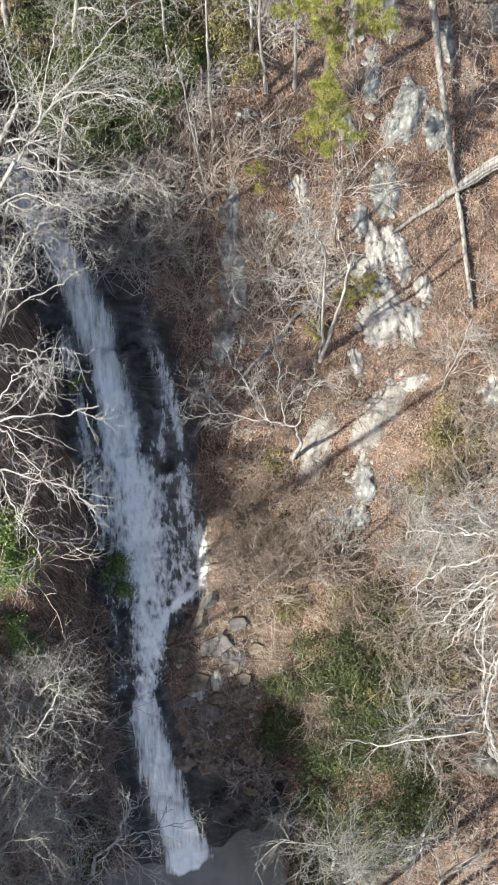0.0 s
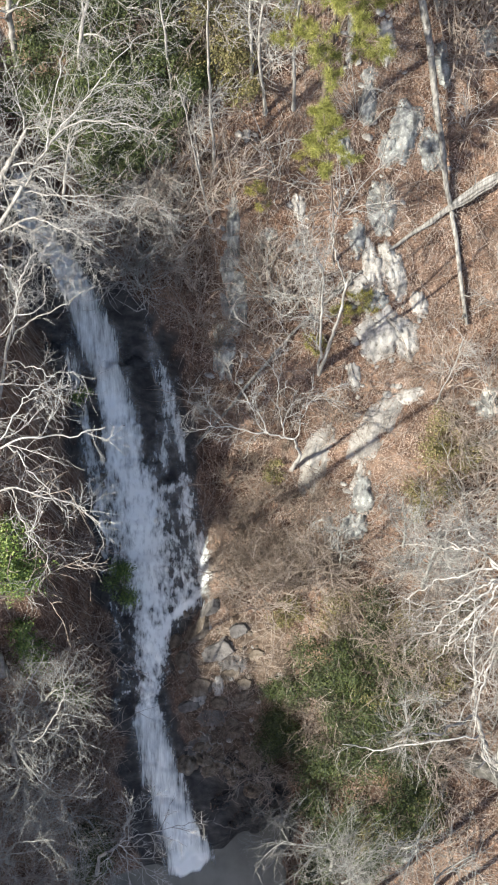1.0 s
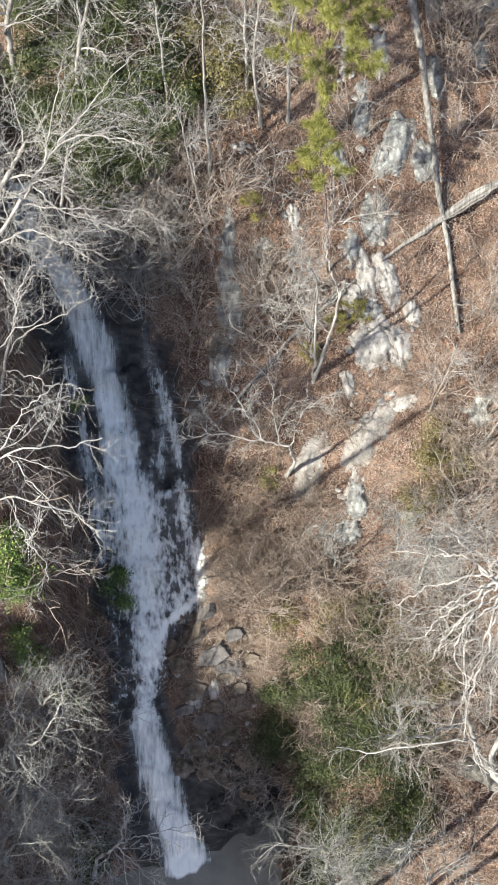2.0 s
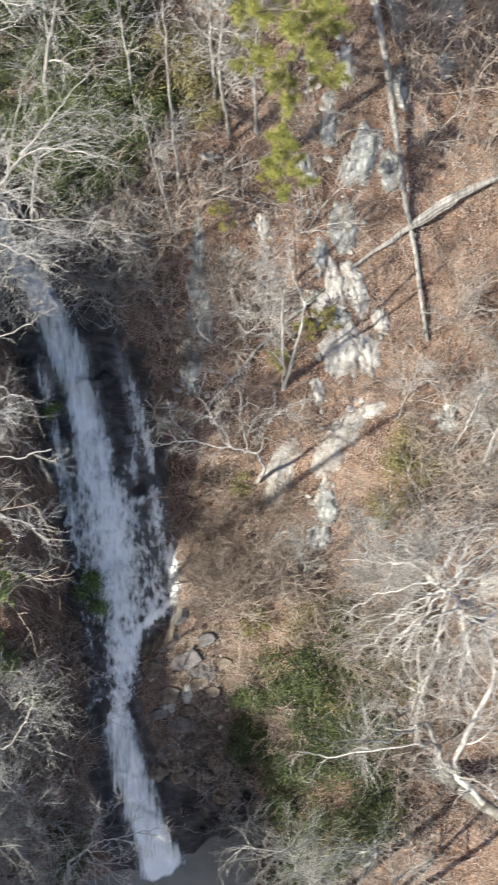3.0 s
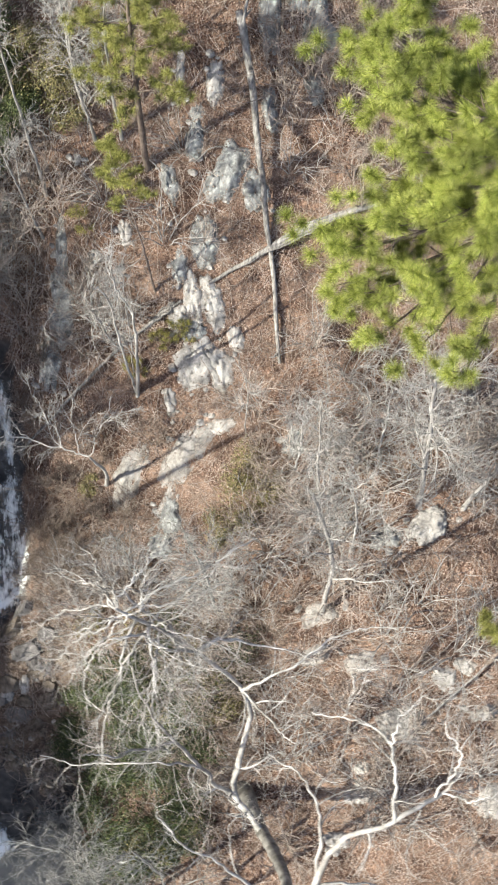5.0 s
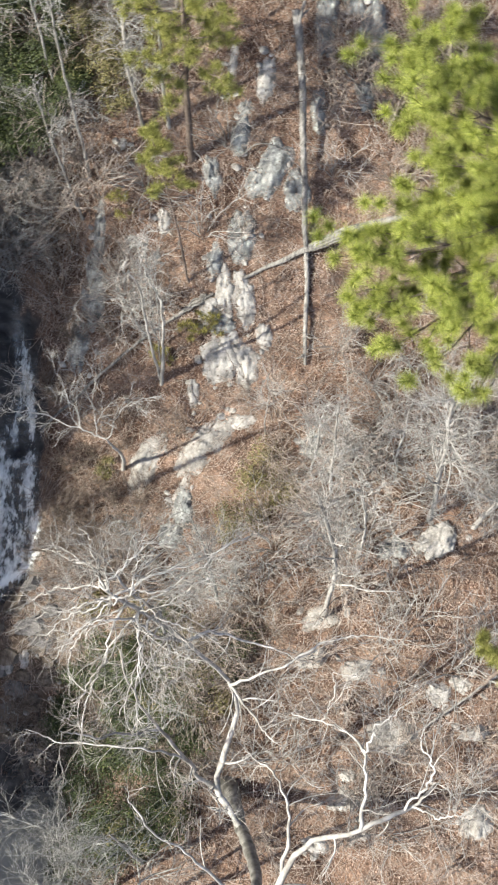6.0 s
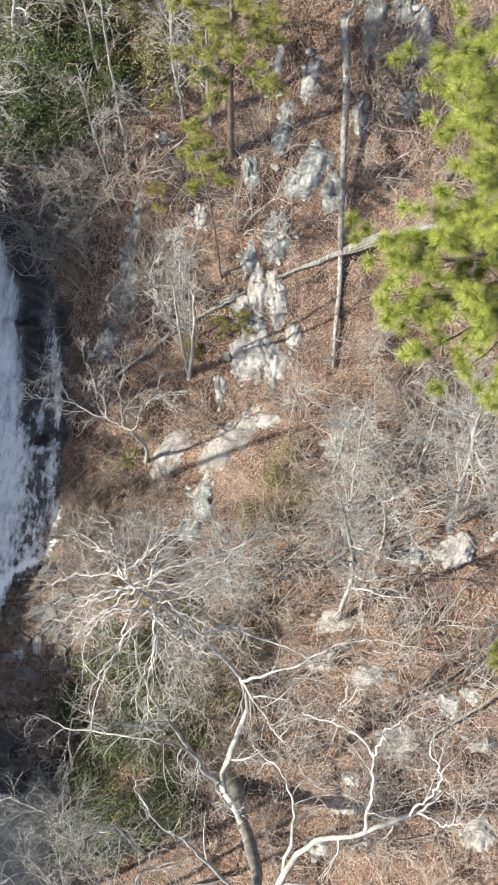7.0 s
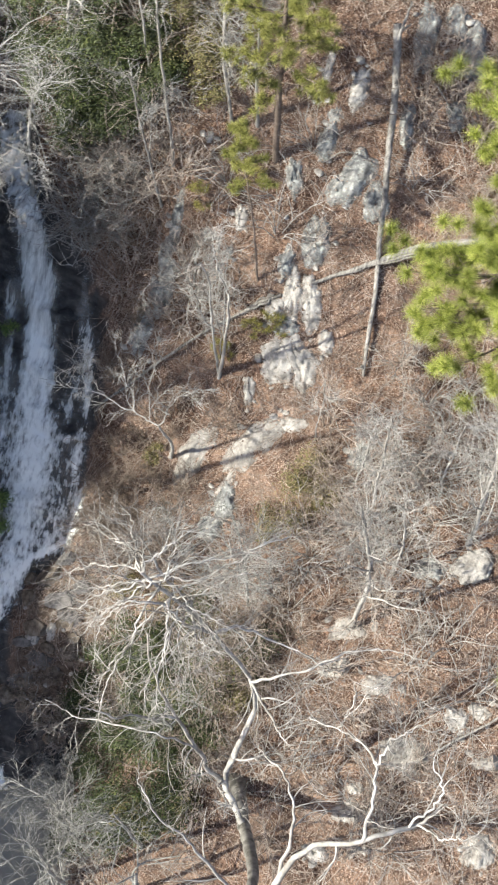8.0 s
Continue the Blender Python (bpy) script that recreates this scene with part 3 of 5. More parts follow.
UPPER = [(6.11, 28.05, 0.75, 1.51, 15), (7.77, 28.12, 1.04, 1.32, 15), (6.96, 28.74, 0.75, 0.75, 15), (6.43, 25.88, 0.48, 1.06, 15), (7.93, 26.5, 0.77, 0.77, 15),
         (4.07, 25.39, 0.68, 0.43, 15), (3.95, 24.77, 0.58, 0.9, 5), (3.22, 23.43, 0.59, 1.03, 25), (6.18, 23.59, 0.79, 1.1, 15), (4.53, 22.1, 0.9, 1.15, 15), (3.73, 21.26, 0.51, 0.85, 15)]
PALE = [(3.32, 26.36, 0.29, 1.24, 0), (4.49, 26.15, 0.57, 1.19, 0), (4.3, 20.3, 0.7, 1.65, 8), (5.0, 20.35, 0.9, 1.6, 18), (3.82, 19.82, 0.74, 0.66, 15), (4.6, 18.5, 1.5, 1.5, 15),
        (5.35, 18.45, 0.9, 1.35, 25), (5.95, 19.4, 0.5, 0.75, 15), (3.76, 17.33, 0.42, 0.75, 15), (5.59, 16.64, 1.04, 0.46, 15), (-0.09, 23.85, 0.3, 0.28, 15), (1.68, 22.14, 0.41, 0.6, 0)]
GREY = [(5.2, 23.95, 0.9, 1.5, -20), (4.75, 23.6, 0.7, 0.9, -25), (4.45, 19.47, 0.94, 0.61, 15), (4.1, 13.7, 0.7, 1.2, 5), (3.86, 12.6, 0.95, 0.95, 0), (-0.5, 19.66, 0.95, 1.5, 10), (-0.55, 21.4, 0.42, 1.5, 0), (-0.75, 20.6, 0.5, 1.1, 5), (-0.94, 18.3, 0.75, 1.75, 0),
        (0.68, 21.35, 0.49, 0.3, 0), (1.64, 21.12, 0.31, 0.27, 0), (8.4, 16.21, 0.78, 0.97, 0), (12.04, 12.99, 1.09, 0.71, 15), (-6.84, 20.24, 0.48, 0.36, 0)]
LOWER = [(13.46, 13.5, 1.15, 0.85, 35), (13.02, 13.25, 0.59, 0.55, 15), (10.04, 9.06, 0.97, 0.61, 15), (10.0, 10.34, 1.11, 0.89, 15), (11.7, 8.86, 1.03, 0.6, 15), (14.64, 8.41, 0.77, 1.01, 45), (15.18, 8.92, 0.81, 0.5, 15),
         (13.22, 6.82, 1.41, 1.09, 15), (15.87, 7.48, 1.11, 0.58, 15), (12.01, 4.48, 0.98, 0.78, 15), (16.48, 4.62, 0.94, 1.05, 0), (12.04, 5.36, 0.49, 0.39, 15), (12.91, 3.47, 0.5, 0.31, 15), (11.41, 2.87, 0.78, 0.59, 15)]
LEDGE = [(-0.6, 8.2, 0.8, 0.5, 15), (-0.2, 7.0, 0.6, 0.4, 10), (-1.5, 6.4, 0.8, 0.4, 5), (-0.6, 5.9, 0.7, 0.5, 0), (-1.9, 5.4, 0.8, 0.5, 20), (0.3, 6.1, 0.4, 0.4, 0), (-2.4, 10.25, 0.6, 0.35, 20), (0.09, 4.96, 0.56, 0.65, 0)]
# tilted plates of the ledge: place, width, depth, turn, thickness
PLATES = [(-1.15, 8.75, 1.0, 0.6, 24, 0.25), (-1.95, 9.5, 1.0, 0.45, 30, 0.22), (-1.9, 7.6, 0.85, 0.55, 12, 0.26), (-0.35, 9.4, 0.55, 0.42, 15, 0.2), (-2.45, 8.5, 0.6, 0.5, 25, 0.25), (-0.65, 8.0, 0.75, 0.4, 20, 0.2),
          (-2.3, 6.95, 0.7, 0.35, 10, 0.22), (-1.1, 7.0, 0.6, 0.4, 18, 0.2), (-0.2, 7.6, 0.5, 0.35, 30, 0.16), (-1.5, 10.2, 0.8, 0.3, 28, 0.18), (-2.75, 9.3, 0.5, 0.4, 30, 0.25), (0.3, 8.6, 0.5, 0.3, 20, 0.15)]
for row in UPPER:
    outcrop(*row, ROCK_GREY, "grey lichen-spotted rock outcrop bedded in leaf litter", "outcrops on the slope", 0.9)
for row in PALE:
    outcrop(*row, ROCK_PALE, "pale sunlit rock outcrop with dark clefts on the slope", "outcrops on the slope", 0.85)
SLABS = [(2.45, 15.1, 1.0, 2.0, -15), (4.5, 15.6, 1.05, 2.6, -32), (4.0, 14.1, 0.5, 1.3, -20)]
for row in SLABS:
    outcrop(*row, ROCK_MID, "broad smooth slab of pale bedrock flush with the slope", "outcrops on the slope", 0.6)
for row in GREY:
    outcrop(*row, ROCK_GREY, "blue-grey rock with pale lichen beside dry leaves", "outcrops on the slope", 0.9)
rock(*LOWER[0], ROCK_MID, "pale mossy boulder standing on the brown leaves", "boulders on the lower slope", 0.9)
for row in LOWER[1:]:
    outcrop(*row, ROCK_PALE if row[2] < 0.9 else ROCK_MID, "weathered slab of rock half sunk in brown leaves", "boulders on the lower slope", 0.9)
for x, y, w, t, turn in LEDGE:
    outcrop(x, y, w * 1.4, t * 1.4, turn, ROCK_BROWN if w < 0.75 else ROCK_SLATE, "slab of layered ledge rock beside the lower fall", "ledge rocks by the stream", 0.75)


def plate(x, y, wide, deep, turn, thick, material):
    """A broken plate of layered rock: an angular outline, a flat top with chipped edges, a stepped side."""
    n = 7
    a = np.sort(np.arange(n) * 2 * math.pi / n + rng.uniform(-0.32, 0.32, n))
    edge = np.stack([np.cos(a) * wide * 0.55, np.sin(a) * deep * 0.55], -1) * rng.uniform(0.8, 1.12, (n, 1))
    rings = [(1.06, -0.5), (1.05, 0.15), (0.97, 0.45), (1.0, 0.5), (0.96, 0.93), (0.9, 1.0), (0.5, 1.0), (0.001, 1.02)]
    fine = 4
    t = np.arange(n * fine) / fine
    i, f = t.astype(int), (t % 1)[:, None]
    line = edge[i] * (1 - f) + edge[(i + 1) % n] * f + rng.normal(0, 0.012, (n * fine, 2))
    across, up, out = slope_axes(x, y)
    c, sn = math.cos(radians(turn)), math.sin(radians(turn))
    one, two = across * c + up * sn, -across * sn + up * c
    tip = rng.normal(0, 0.1, 2)
    verts = []
    for k, h in rings:
        q = line * k + rng.normal(0, 0.008, line.shape)
        lift = h * thick + (q @ tip if h > 0 else 0) + 0.02 * (vnoise(q[:, 0] * 6 + x, q[:, 1] * 6 + y, 29) - 0.5)
        verts.append(q[:, :1] * one + q[:, 1:] * two + np.reshape(lift, (-1, 1)) * out)
    m = n * fine
    idx = np.arange(m * len(rings)).reshape(len(rings), m)
    nxt = np.roll(idx, -1, axis=1)
    faces = np.stack([idx[:-1], nxt[:-1], nxt[1:], idx[1:]], -1).reshape(-1, 4)
    ob = mesh_object("rock", np.concatenate(verts), faces, material, smooth=False)
    ob.location = (x, y, float(ground_z(x, y)) - 0.25 * thick)
    tagged(ob, "angular grey-brown plate of layered rock beside the lower fall", "rock", "ledge rocks by the stream")


for k, (x, y, w, d, turn, thick) in enumerate(PLATES):
    plate(x, y, w * 1.3, d * 1.25, turn, thick * 1.2, ROCK_SLATE if k % 3 == 0 else ROCK_BROWN)
for row in ((-1.2, 7.5, 0.42, 0.6, 10), (-2.0, 7.05, 0.62, 0.35, 0), (-2.66, 8.1, 0.25, 0.16, 0), (1.2, 7.7, 0.3, 0.3, 0), (-0.7, 7.7, 0.2, 0.15, 0)):
    outcrop(*row, ROCK_PALE, "white stone lying on the ledges", "ledge rocks by the stream", 1.3)
for _ in range(46):
    y = rng.uniform(7.5, 21)
    cx = np.interp(y, CHANNEL_Y, CHANNEL_X)
    x = cx + rng.uniform(-1, 1) * np.interp(y, HALF_Y, HALF_R)
    s = rng.uniform(0.25, 0.8)
    if abs(x - np.interp(y, MAIN_Y, MAIN_X) - 0.15) < np.interp(y, MAIN_Y, MAIN_W) + 0.25 or y < 14 and x > -5.5:
        continue
    rock(x, y, s, s * rng.uniform(0.6, 1.2), rng.uniform(0, 180), ROCK_WET, "dark wet stone washed by the falling water", "stones in the stream", 0.2)


for _ in range(26):
    x, y = rng.uniform(-2.6, 1.4), rng.uniform(2.4, 6.0)
    s = rng.uniform(0.35, 0.95)
    if x < -1.3 and y < 4.4:
        continue
    outcrop(x, y, s, s * rng.uniform(0.5, 0.9), rng.uniform(-30, 30), ROCK_WET if y < 3.6 else ROCK_BROWN, "dark damp rock in the bay beside the pool", "rocks in the bay", 1.8)


# broken pieces lying round the outcrops
CHIP = bmesh.new()
bmesh.ops.create_icosphere(CHIP, subdivisions=2, radius=1)
CHIP_V, CHIP_F = A([v.co[:] for v in CHIP.verts]), A([[v.index for v in f.verts] for f in CHIP.faces])
CHIP.free()


def fragment(x, y, size, material):
    v = CHIP_V.copy()
    for _ in range(6):
        n = unit(rng.normal(size=3))
        v = v - np.maximum(v @ n - rng.uniform(0.35, 0.75), 0)[:, None] * n
    v = v * A([rng.uniform(0.7, 1.3), rng.uniform(0.7, 1.3), 0.55]) * size
    a = rng.uniform(0, 2 * math.pi)
    v[:, :2] = v[:, :2] @ A([[math.cos(a), -math.sin(a)], [math.sin(a), math.cos(a)]])
    ob = mesh_object("stone", v, CHIP_F, material, smooth=False)
    ob.location = (x, y, float(ground_z(x, y)) + 0.1 * size)
    tagged(ob, "small broken stone lying among dead leaves", "stone", "loose stones")


for row in PALE + UPPER + GREY + SLABS + LOWER:
    for _ in range(3):
        a, d = rng.uniform(0, 2 * math.pi), rng.uniform(0.55, 1.1)
        fragment(row[0] + math.cos(a) * d * row[2], row[1] + math.sin(a) * d * row[3], rng.uniform(0.07, 0.2), ROCK_PALE if rng.random() < 0.5 else ROCK_MID)
for _ in range(34):
    fragment(rng.uniform(-2.4, 1.0), rng.uniform(5.6, 9.6), rng.uniform(0.06, 0.16), ROCK_PALE if rng.random() < 0.4 else ROCK_BROWN)
for _ in range(26):
    fragment(rng.normal(0.15, 0.28), rng.normal(5.2, 0.38), rng.uniform(0.04, 0.09), ROCK_PALE)


# ---- trees ----
def anchor(name, x, y, z=None):
    ob = new(name)
    ob.empty_display_size = 0.2
    ob.location = (x, y, float(ground_z(x, y)) if z is None else z)
    return ob


def tube_part(name, path, radius, sides, material, parent, label=""):
    v, f = tubes(path[None], radius[None], sides)
    v = v - A(parent.location[:])
    return mesh_object(name, v, f, material, parent, label)


def crown_of(parent, paths, radii, plan, material, single=True):
    """Twigs in several orders on the given limbs: the first order one by one, the finer ones joined."""
    bits = []
    for order in plan:
        grown = [grow(p, r, **order) for p, r in zip(paths, radii)]
        paths, radii = [g[0] for g in grown], [g[1] for g in grown]
        if single and order is plan[0]:
            for p, r in grown:
                for k in range(len(p)):
                    tube_part("branch", p[k], r[k], 4, material, parent)
        else:
            bits += [tubes(p, r, 3) for p, r in grown]
    v, f = joined(bits)
    return tagged(mesh_object("twig_crown", v - A(parent.location[:]), f, material, parent), kind="stuff")


def bare_tree(label, trunk, girth, limbs, plan, material=PALE_BARK, name="bare_tree", group="leafless trees", auto=0, reach=3.0, rise=50, lift=0.12, slim=1.0, stem=None):
    """A leafless tree: the trunk and its main limbs through given places, finer twigs grown on them."""
    base = trunk[0]
    z = float(ground_z(base[0], base[1]))
    tree = anchor(name, base[0], base[1], z)
    pts = [(base[0], base[1], z - 0.3)] + [tuple(p) for p in trunk[1:]]
    path = smooth_path(pts, 26, 0.02)
    rad = girth * np.linspace(1, 0.42, 26) * (1 + 0.5 * np.exp(-np.arange(26) / 1.5))
    rad[-1] *= 0.1
    rad = rad * (1 + 0.3 * (vnoise(np.arange(26) * 0.9 + base[0], np.zeros(26), 43) - 0.5))
    tube_part("trunk", path, rad, 9, stem or material, tree)
    paths, radii = [], []
    for pts, thick in limbs:
        p = smooth_path(pts, 26, 0.035)
        joint = np.concatenate([path] + [q[0] for q in paths])
        gap = joint[np.linalg.norm(joint - p[0], axis=1).argmin()] - p[0]
        if np.linalg.norm(gap) < 0.6:
            p = p + gap * np.linspace(1, 0, 26)[:, None] ** 2
        r = thick * slim * 0.55 * (1 - 0.8 * np.linspace(0, 1, 26) ** 0.8) + 0.006
        r = r * (1 + 0.35 * (vnoise(np.arange(26) * 0.8 + pts[0][0] * 3, np.zeros(26), 42) - 0.5))
        tube_part("limb", p, r, 7, material, tree)
        paths.append(p[None]), radii.append(r[None])
    if auto:
        p, r = grow(path[None], rad[None], auto, reach, rise, 16, 0.16, lift, low=0.35, thin=0.55, least=0.012)
        for k in range(auto):
            tube_part("limb", p[k], r[k], 6, material, tree)
        paths.append(p), radii.append(r)
    crown_of(tree, paths, radii, plan, material)
    return tagged(tree, label, "tree", group)


def plan_of(a, b, c, scale=1.0, wander=0.11, lift=0.03, fat=1.0):
    out = [dict(each=a, length=2.3 * scale, spread=46, points=9, wander=wander, lift=lift, low=0.1, thin=0.5, least=0.011 * fat)]
    out.append(dict(each=b, length=1.35 * scale, spread=44, points=6, wander=wander, lift=lift, low=0.1, thin=0.55, least=0.0085 * fat))
    if c:
        out.append(dict(each=c, length=0.75 * scale, spread=42, points=4, wander=wander, lift=lift, low=0.12, thin=0.65, least=0.0065 * fat))
    return out


# the great leaning tree over the lower slope: a forked limb bends back from its trunk
MAIN_LIMB = [(8.9, 2.8, 10.6), (8.4, 3.2, 10.9), (7.82, 3.89, 11.26), (7.96, 5.0, 14.2), (8.05, 5.9, 17.9), (6.93, 6.12, 22.3), (6.0, 6.15, 24.9), (5.2, 6.2, 26.4)]
# branches fanning from the limb's end: share of the way down it, and where each one ends
FAN = [(0.0, 3.3, 7.1, 25.0), (0.1, 4.6, 4.7, 25.0), (0.15, 4.2, 4.8, 24.5), (0.05, 4.0, 5.2, 25.0), (0.35, 4.9, 3.9, 24.0), (0.2, 5.0, 3.2, 23.0), (0.28, 5.8, 4.0, 23.5), (0.42, 6.2, 4.0, 23.5),
       (0.0, 5.8, 7.4, 26.5), (0.06, 8.0, 8.4, 25.5), (0.12, 7.2, 6.9, 26.0), (0.42, 7.4, 7.1, 26.0), (0.32, 7.5, 7.9, 26.0), (0.25, 7.2, 6.0, 25.5), (0.6, 6.1, 5.3, 20.0), (0.2, 5.8, 6.9, 26.8),
       (0.0, 4.2, 7.5, 26.0), (0.0, 5.2, 6.9, 26.8), (0.63, 6.9, 5.4, 24.5), (0.3, 6.2, 4.7, 24.5), (0.08, 3.6, 5.5, 25.0), (0.0, 3.4, 5.9, 25.0), (0.86, 7.0, 5.5, 22.5)]
fan = []
for share, *end in FAN:
    s = A([5.2, 6.2, 26.4]) * (1 - share) + A([6.93, 6.12, 22.3]) * share
    gap = A(end) - s
    d = float(np.linalg.norm(gap))
    bow = unit(np.cross(gap, A([0, 0, 1.0]))) * d * rng.uniform(-0.09, 0.09)
    fan.append(([s, s + gap * 0.33 + bow + A([0, 0, 0.06 * d]), s + gap * 0.68 + bow * 0.6 + A([0, 0, 0.05 * d]), A(end)], 0.026 + 0.0075 * d))
FORK_LIMBS = [(MAIN_LIMB, 0.23),
           ([(7.82, 3.89, 11.26), (7.3, 3.95, 12.2), (6.98, 4.2, 13.8), (6.2, 4.6, 17.0), (5.67, 4.9, 20.1), (5.3, 5.6, 22.6)], 0.165),
           ([(6.85, 4.25, 14.3), (6.3, 4.0, 16.4), (5.76, 3.77, 17.35), (4.6, 3.65, 17.5), (3.53, 3.57, 17.2), (2.5, 3.7, 17.4)], 0.065),
           ([(6.93, 6.12, 22.2), (7.4, 6.4, 22.6), (8.08, 6.48, 22.4), (9.65, 6.3, 22.6)], 0.09),
           ([(7.96, 5.95, 18.4), (8.9, 5.0, 19.4), (9.5, 4.6, 19.8)], 0.07),
           ([(6.2, 4.6, 17.0), (5.0, 4.0, 19.0), (4.0, 3.6, 20.4)], 0.07)]
OUTER_LIMBS = [([(6.7, 6.12, 22.9), (6.15, 6.35, 24.8), (5.4, 6.45, 26.2), (4.9, 6.7, 26.5)], 0.09),
           ([(6.8, 6.1, 22.6), (6.05, 5.85, 24.6), (5.45, 5.85, 25.9), (5.0, 5.5, 26.0)], 0.08),
           ([(7.9, 3.9, 11.6), (8.1, 3.2, 14.0), (8.3, 2.4, 16.0)], 0.06),
           ([(7.96, 5.95, 18.4), (9.2, 6.6, 19.6), (10.4, 7.4, 20.6), (11.8, 7.6, 21.0)], 0.07),
           ([(9.85, 0.35, 19.4), (10.1, 0.9, 22.4), (10.5, 2.1, 24.3), (11.5, 2.6, 25.9), (12.5, 3.3, 25.6), (12.9, 3.8, 26.0)], 0.18),
           ([(11.4, 2.6, 25.8), (11.35, 3.4, 26.6), (11.1, 4.0, 26.6), (10.4, 4.5, 25.4), (9.7, 4.7, 25.0)], 0.07),
           ([(10.28, 1.5, 23.35), (10.1, 2.7, 24.2), (9.4, 3.5, 24.0), (8.8, 3.9, 23.6)], 0.075),
           ([(9.8, 0.7, 18.4), (8.2, 1.2, 21.0), (7.2, 1.6, 23.0), (6.5, 2.2, 24.0)], 0.08),
           ([(12.3, 3.2, 25.7), (12.6, 3.9, 26.6), (12.4, 4.6, 26.8)], 0.05),
           ([(11.1, 4.0, 26.6), (11.4, 4.6, 27.0), (11.9, 5.0, 27.2)], 0.04), ([(10.3, 4.5, 25.4), (10.5, 5.0, 25.8), (10.4, 5.6, 26.0)], 0.035), ([(12.5, 3.3, 25.6), (13.2, 3.2, 26.2), (13.7, 3.5, 26.4)], 0.04)]
bare_tree("huge pale leafless tree leaning over the slope with crooked forking limbs", [(7.95, 4.35, 0), (8.95, 2.72, 11.0), (9.6, 1.4, 15.9), (9.9, 0.2, 20.0)], 0.27,
          FORK_LIMBS + OUTER_LIMBS + fan,
          plan_of(6, 4, 2, 0.74, 0.14, fat=0.64), material=SILVER_BARK, stem=TRUNK_BARK)
# crowns that reach in over the stream
bare_tree("tall leafless tree reaching out over the waterfall", [(-8.8, 7.4, 0), (-8.2, 7.6, 14), (-7.0, 7.8, 24.0)], 0.18,
          [([(-7.2, 7.8, 23), (-5.8, 7.9, 27), (-4.55, 7.95, 29.3), (-3.5, 8.0, 29.4), (-2.7, 8.2, 29.4)], 0.1),
           ([(-7.4, 7.7, 22), (-5.9, 7.6, 26), (-4.7, 7.4, 28.1), (-3.6, 7.15, 28.0), (-2.9, 6.7, 27.8)], 0.1),
           ([(-5.0, 7.9, 28.8), (-4.4, 8.8, 29.2), (-3.6, 9.4, 29.3)], 0.05),
           ([(-4.5, 7.9, 29.2), (-3.9, 7.2, 29.0), (-3.3, 6.6, 28.8)], 0.05),
           ([(-4.7, 7.4, 28.1), (-4.3, 6.6, 28.0), (-3.9, 5.8, 27.6)], 0.06),
           ([(-6.2, 7.8, 26), (-5.6, 9.4, 27.6), (-5.0, 10.8, 28.2), (-4.2, 11.4, 28.2)], 0.07)], plan_of(5, 5, 3, 0.72, 0.14, fat=0.48), slim=0.45)
UPPER_LIMBS = [([(-6.05, 17.5, 22.6), (-5.3, 17.8, 24.0), (-4.5, 18.1, 24.7), (-3.5, 17.8, 25.2), (-2.4, 17.4, 25.5)], 0.13),
           ([(-4.8, 18.0, 24.5), (-4.0, 18.9, 25.2), (-3.2, 19.6, 25.6), (-2.4, 20.2, 25.8)], 0.06),
           ([(-5.2, 17.8, 24.1), (-4.9, 19.0, 25.4), (-4.3, 20.2, 26.0)], 0.06),
           ([(-6.3, 17.3, 21.8), (-6.6, 18.4, 24.2), (-6.2, 19.6, 25.6)], 0.08),
           ([(-7.3, 17.3, 20.6), (-5.6, 16.2, 23.4), (-4.6, 15.2, 24.6), (-3.8, 14.6, 24.8)], 0.07),
           ([(-7.6, 17.3, 20.2), (-6.6, 15.6, 22.2), (-5.8, 14.0, 23.4)], 0.08)]
LOWER_LIMBS = [([(-4.5, 18.1, 24.7), (-3.4, 18.6, 24.4), (-2.3, 18.4, 23.6)], 0.06), ([(-5.9, 17.5, 22.5), (-4.4, 17.3, 22.8), (-3.2, 17.4, 22.6), (-2.2, 17.0, 22.6)], 0.07),
           ([(-5.0, 18.4, 24.0), (-4.0, 19.6, 23.8), (-2.8, 20.5, 23.2)], 0.06), ([(-5.6, 17.7, 23.4), (-4.6, 16.6, 23.6), (-3.0, 16.0, 23.6)], 0.06)]
bare_tree("tall pale leafless tree with a bent thick limb", [(-10.2, 16.4, 0), (-9.7, 17.2, 16), (-6.4, 17.4, 22.2), (-6.0, 17.5, 22.8)], 0.09,
          UPPER_LIMBS + LOWER_LIMBS, plan_of(7, 6, 3, 0.8, 0.14, fat=0.42), slim=0.42)
bare_tree("leafless tree with dense white twigs above the brink", [(-9.0, 13.6, 0), (-8.0, 14.2, 15), (-6.6, 14.8, 20)], 0.09,
          [([(-6.9, 14.7, 18.8), (-5.9, 14.9, 20.4), (-5.0, 15.2, 20.8), (-4.2, 15.6, 20.9)], 0.08),
           ([(-6.7, 14.8, 19.6), (-6.2, 16.0, 20.9), (-5.4, 16.8, 21.3)], 0.08),
           ([(-7.0, 14.6, 18.2), (-6.0, 13.6, 20.0), (-5.2, 13.0, 20.6)], 0.07),
           ([(-6.6, 14.8, 20), (-5.8, 15.6, 21.6), (-5.2, 15.4, 22.2)], 0.06)], plan_of(5, 5, 3, 0.72, 0.14, fat=0.48), slim=0.45)
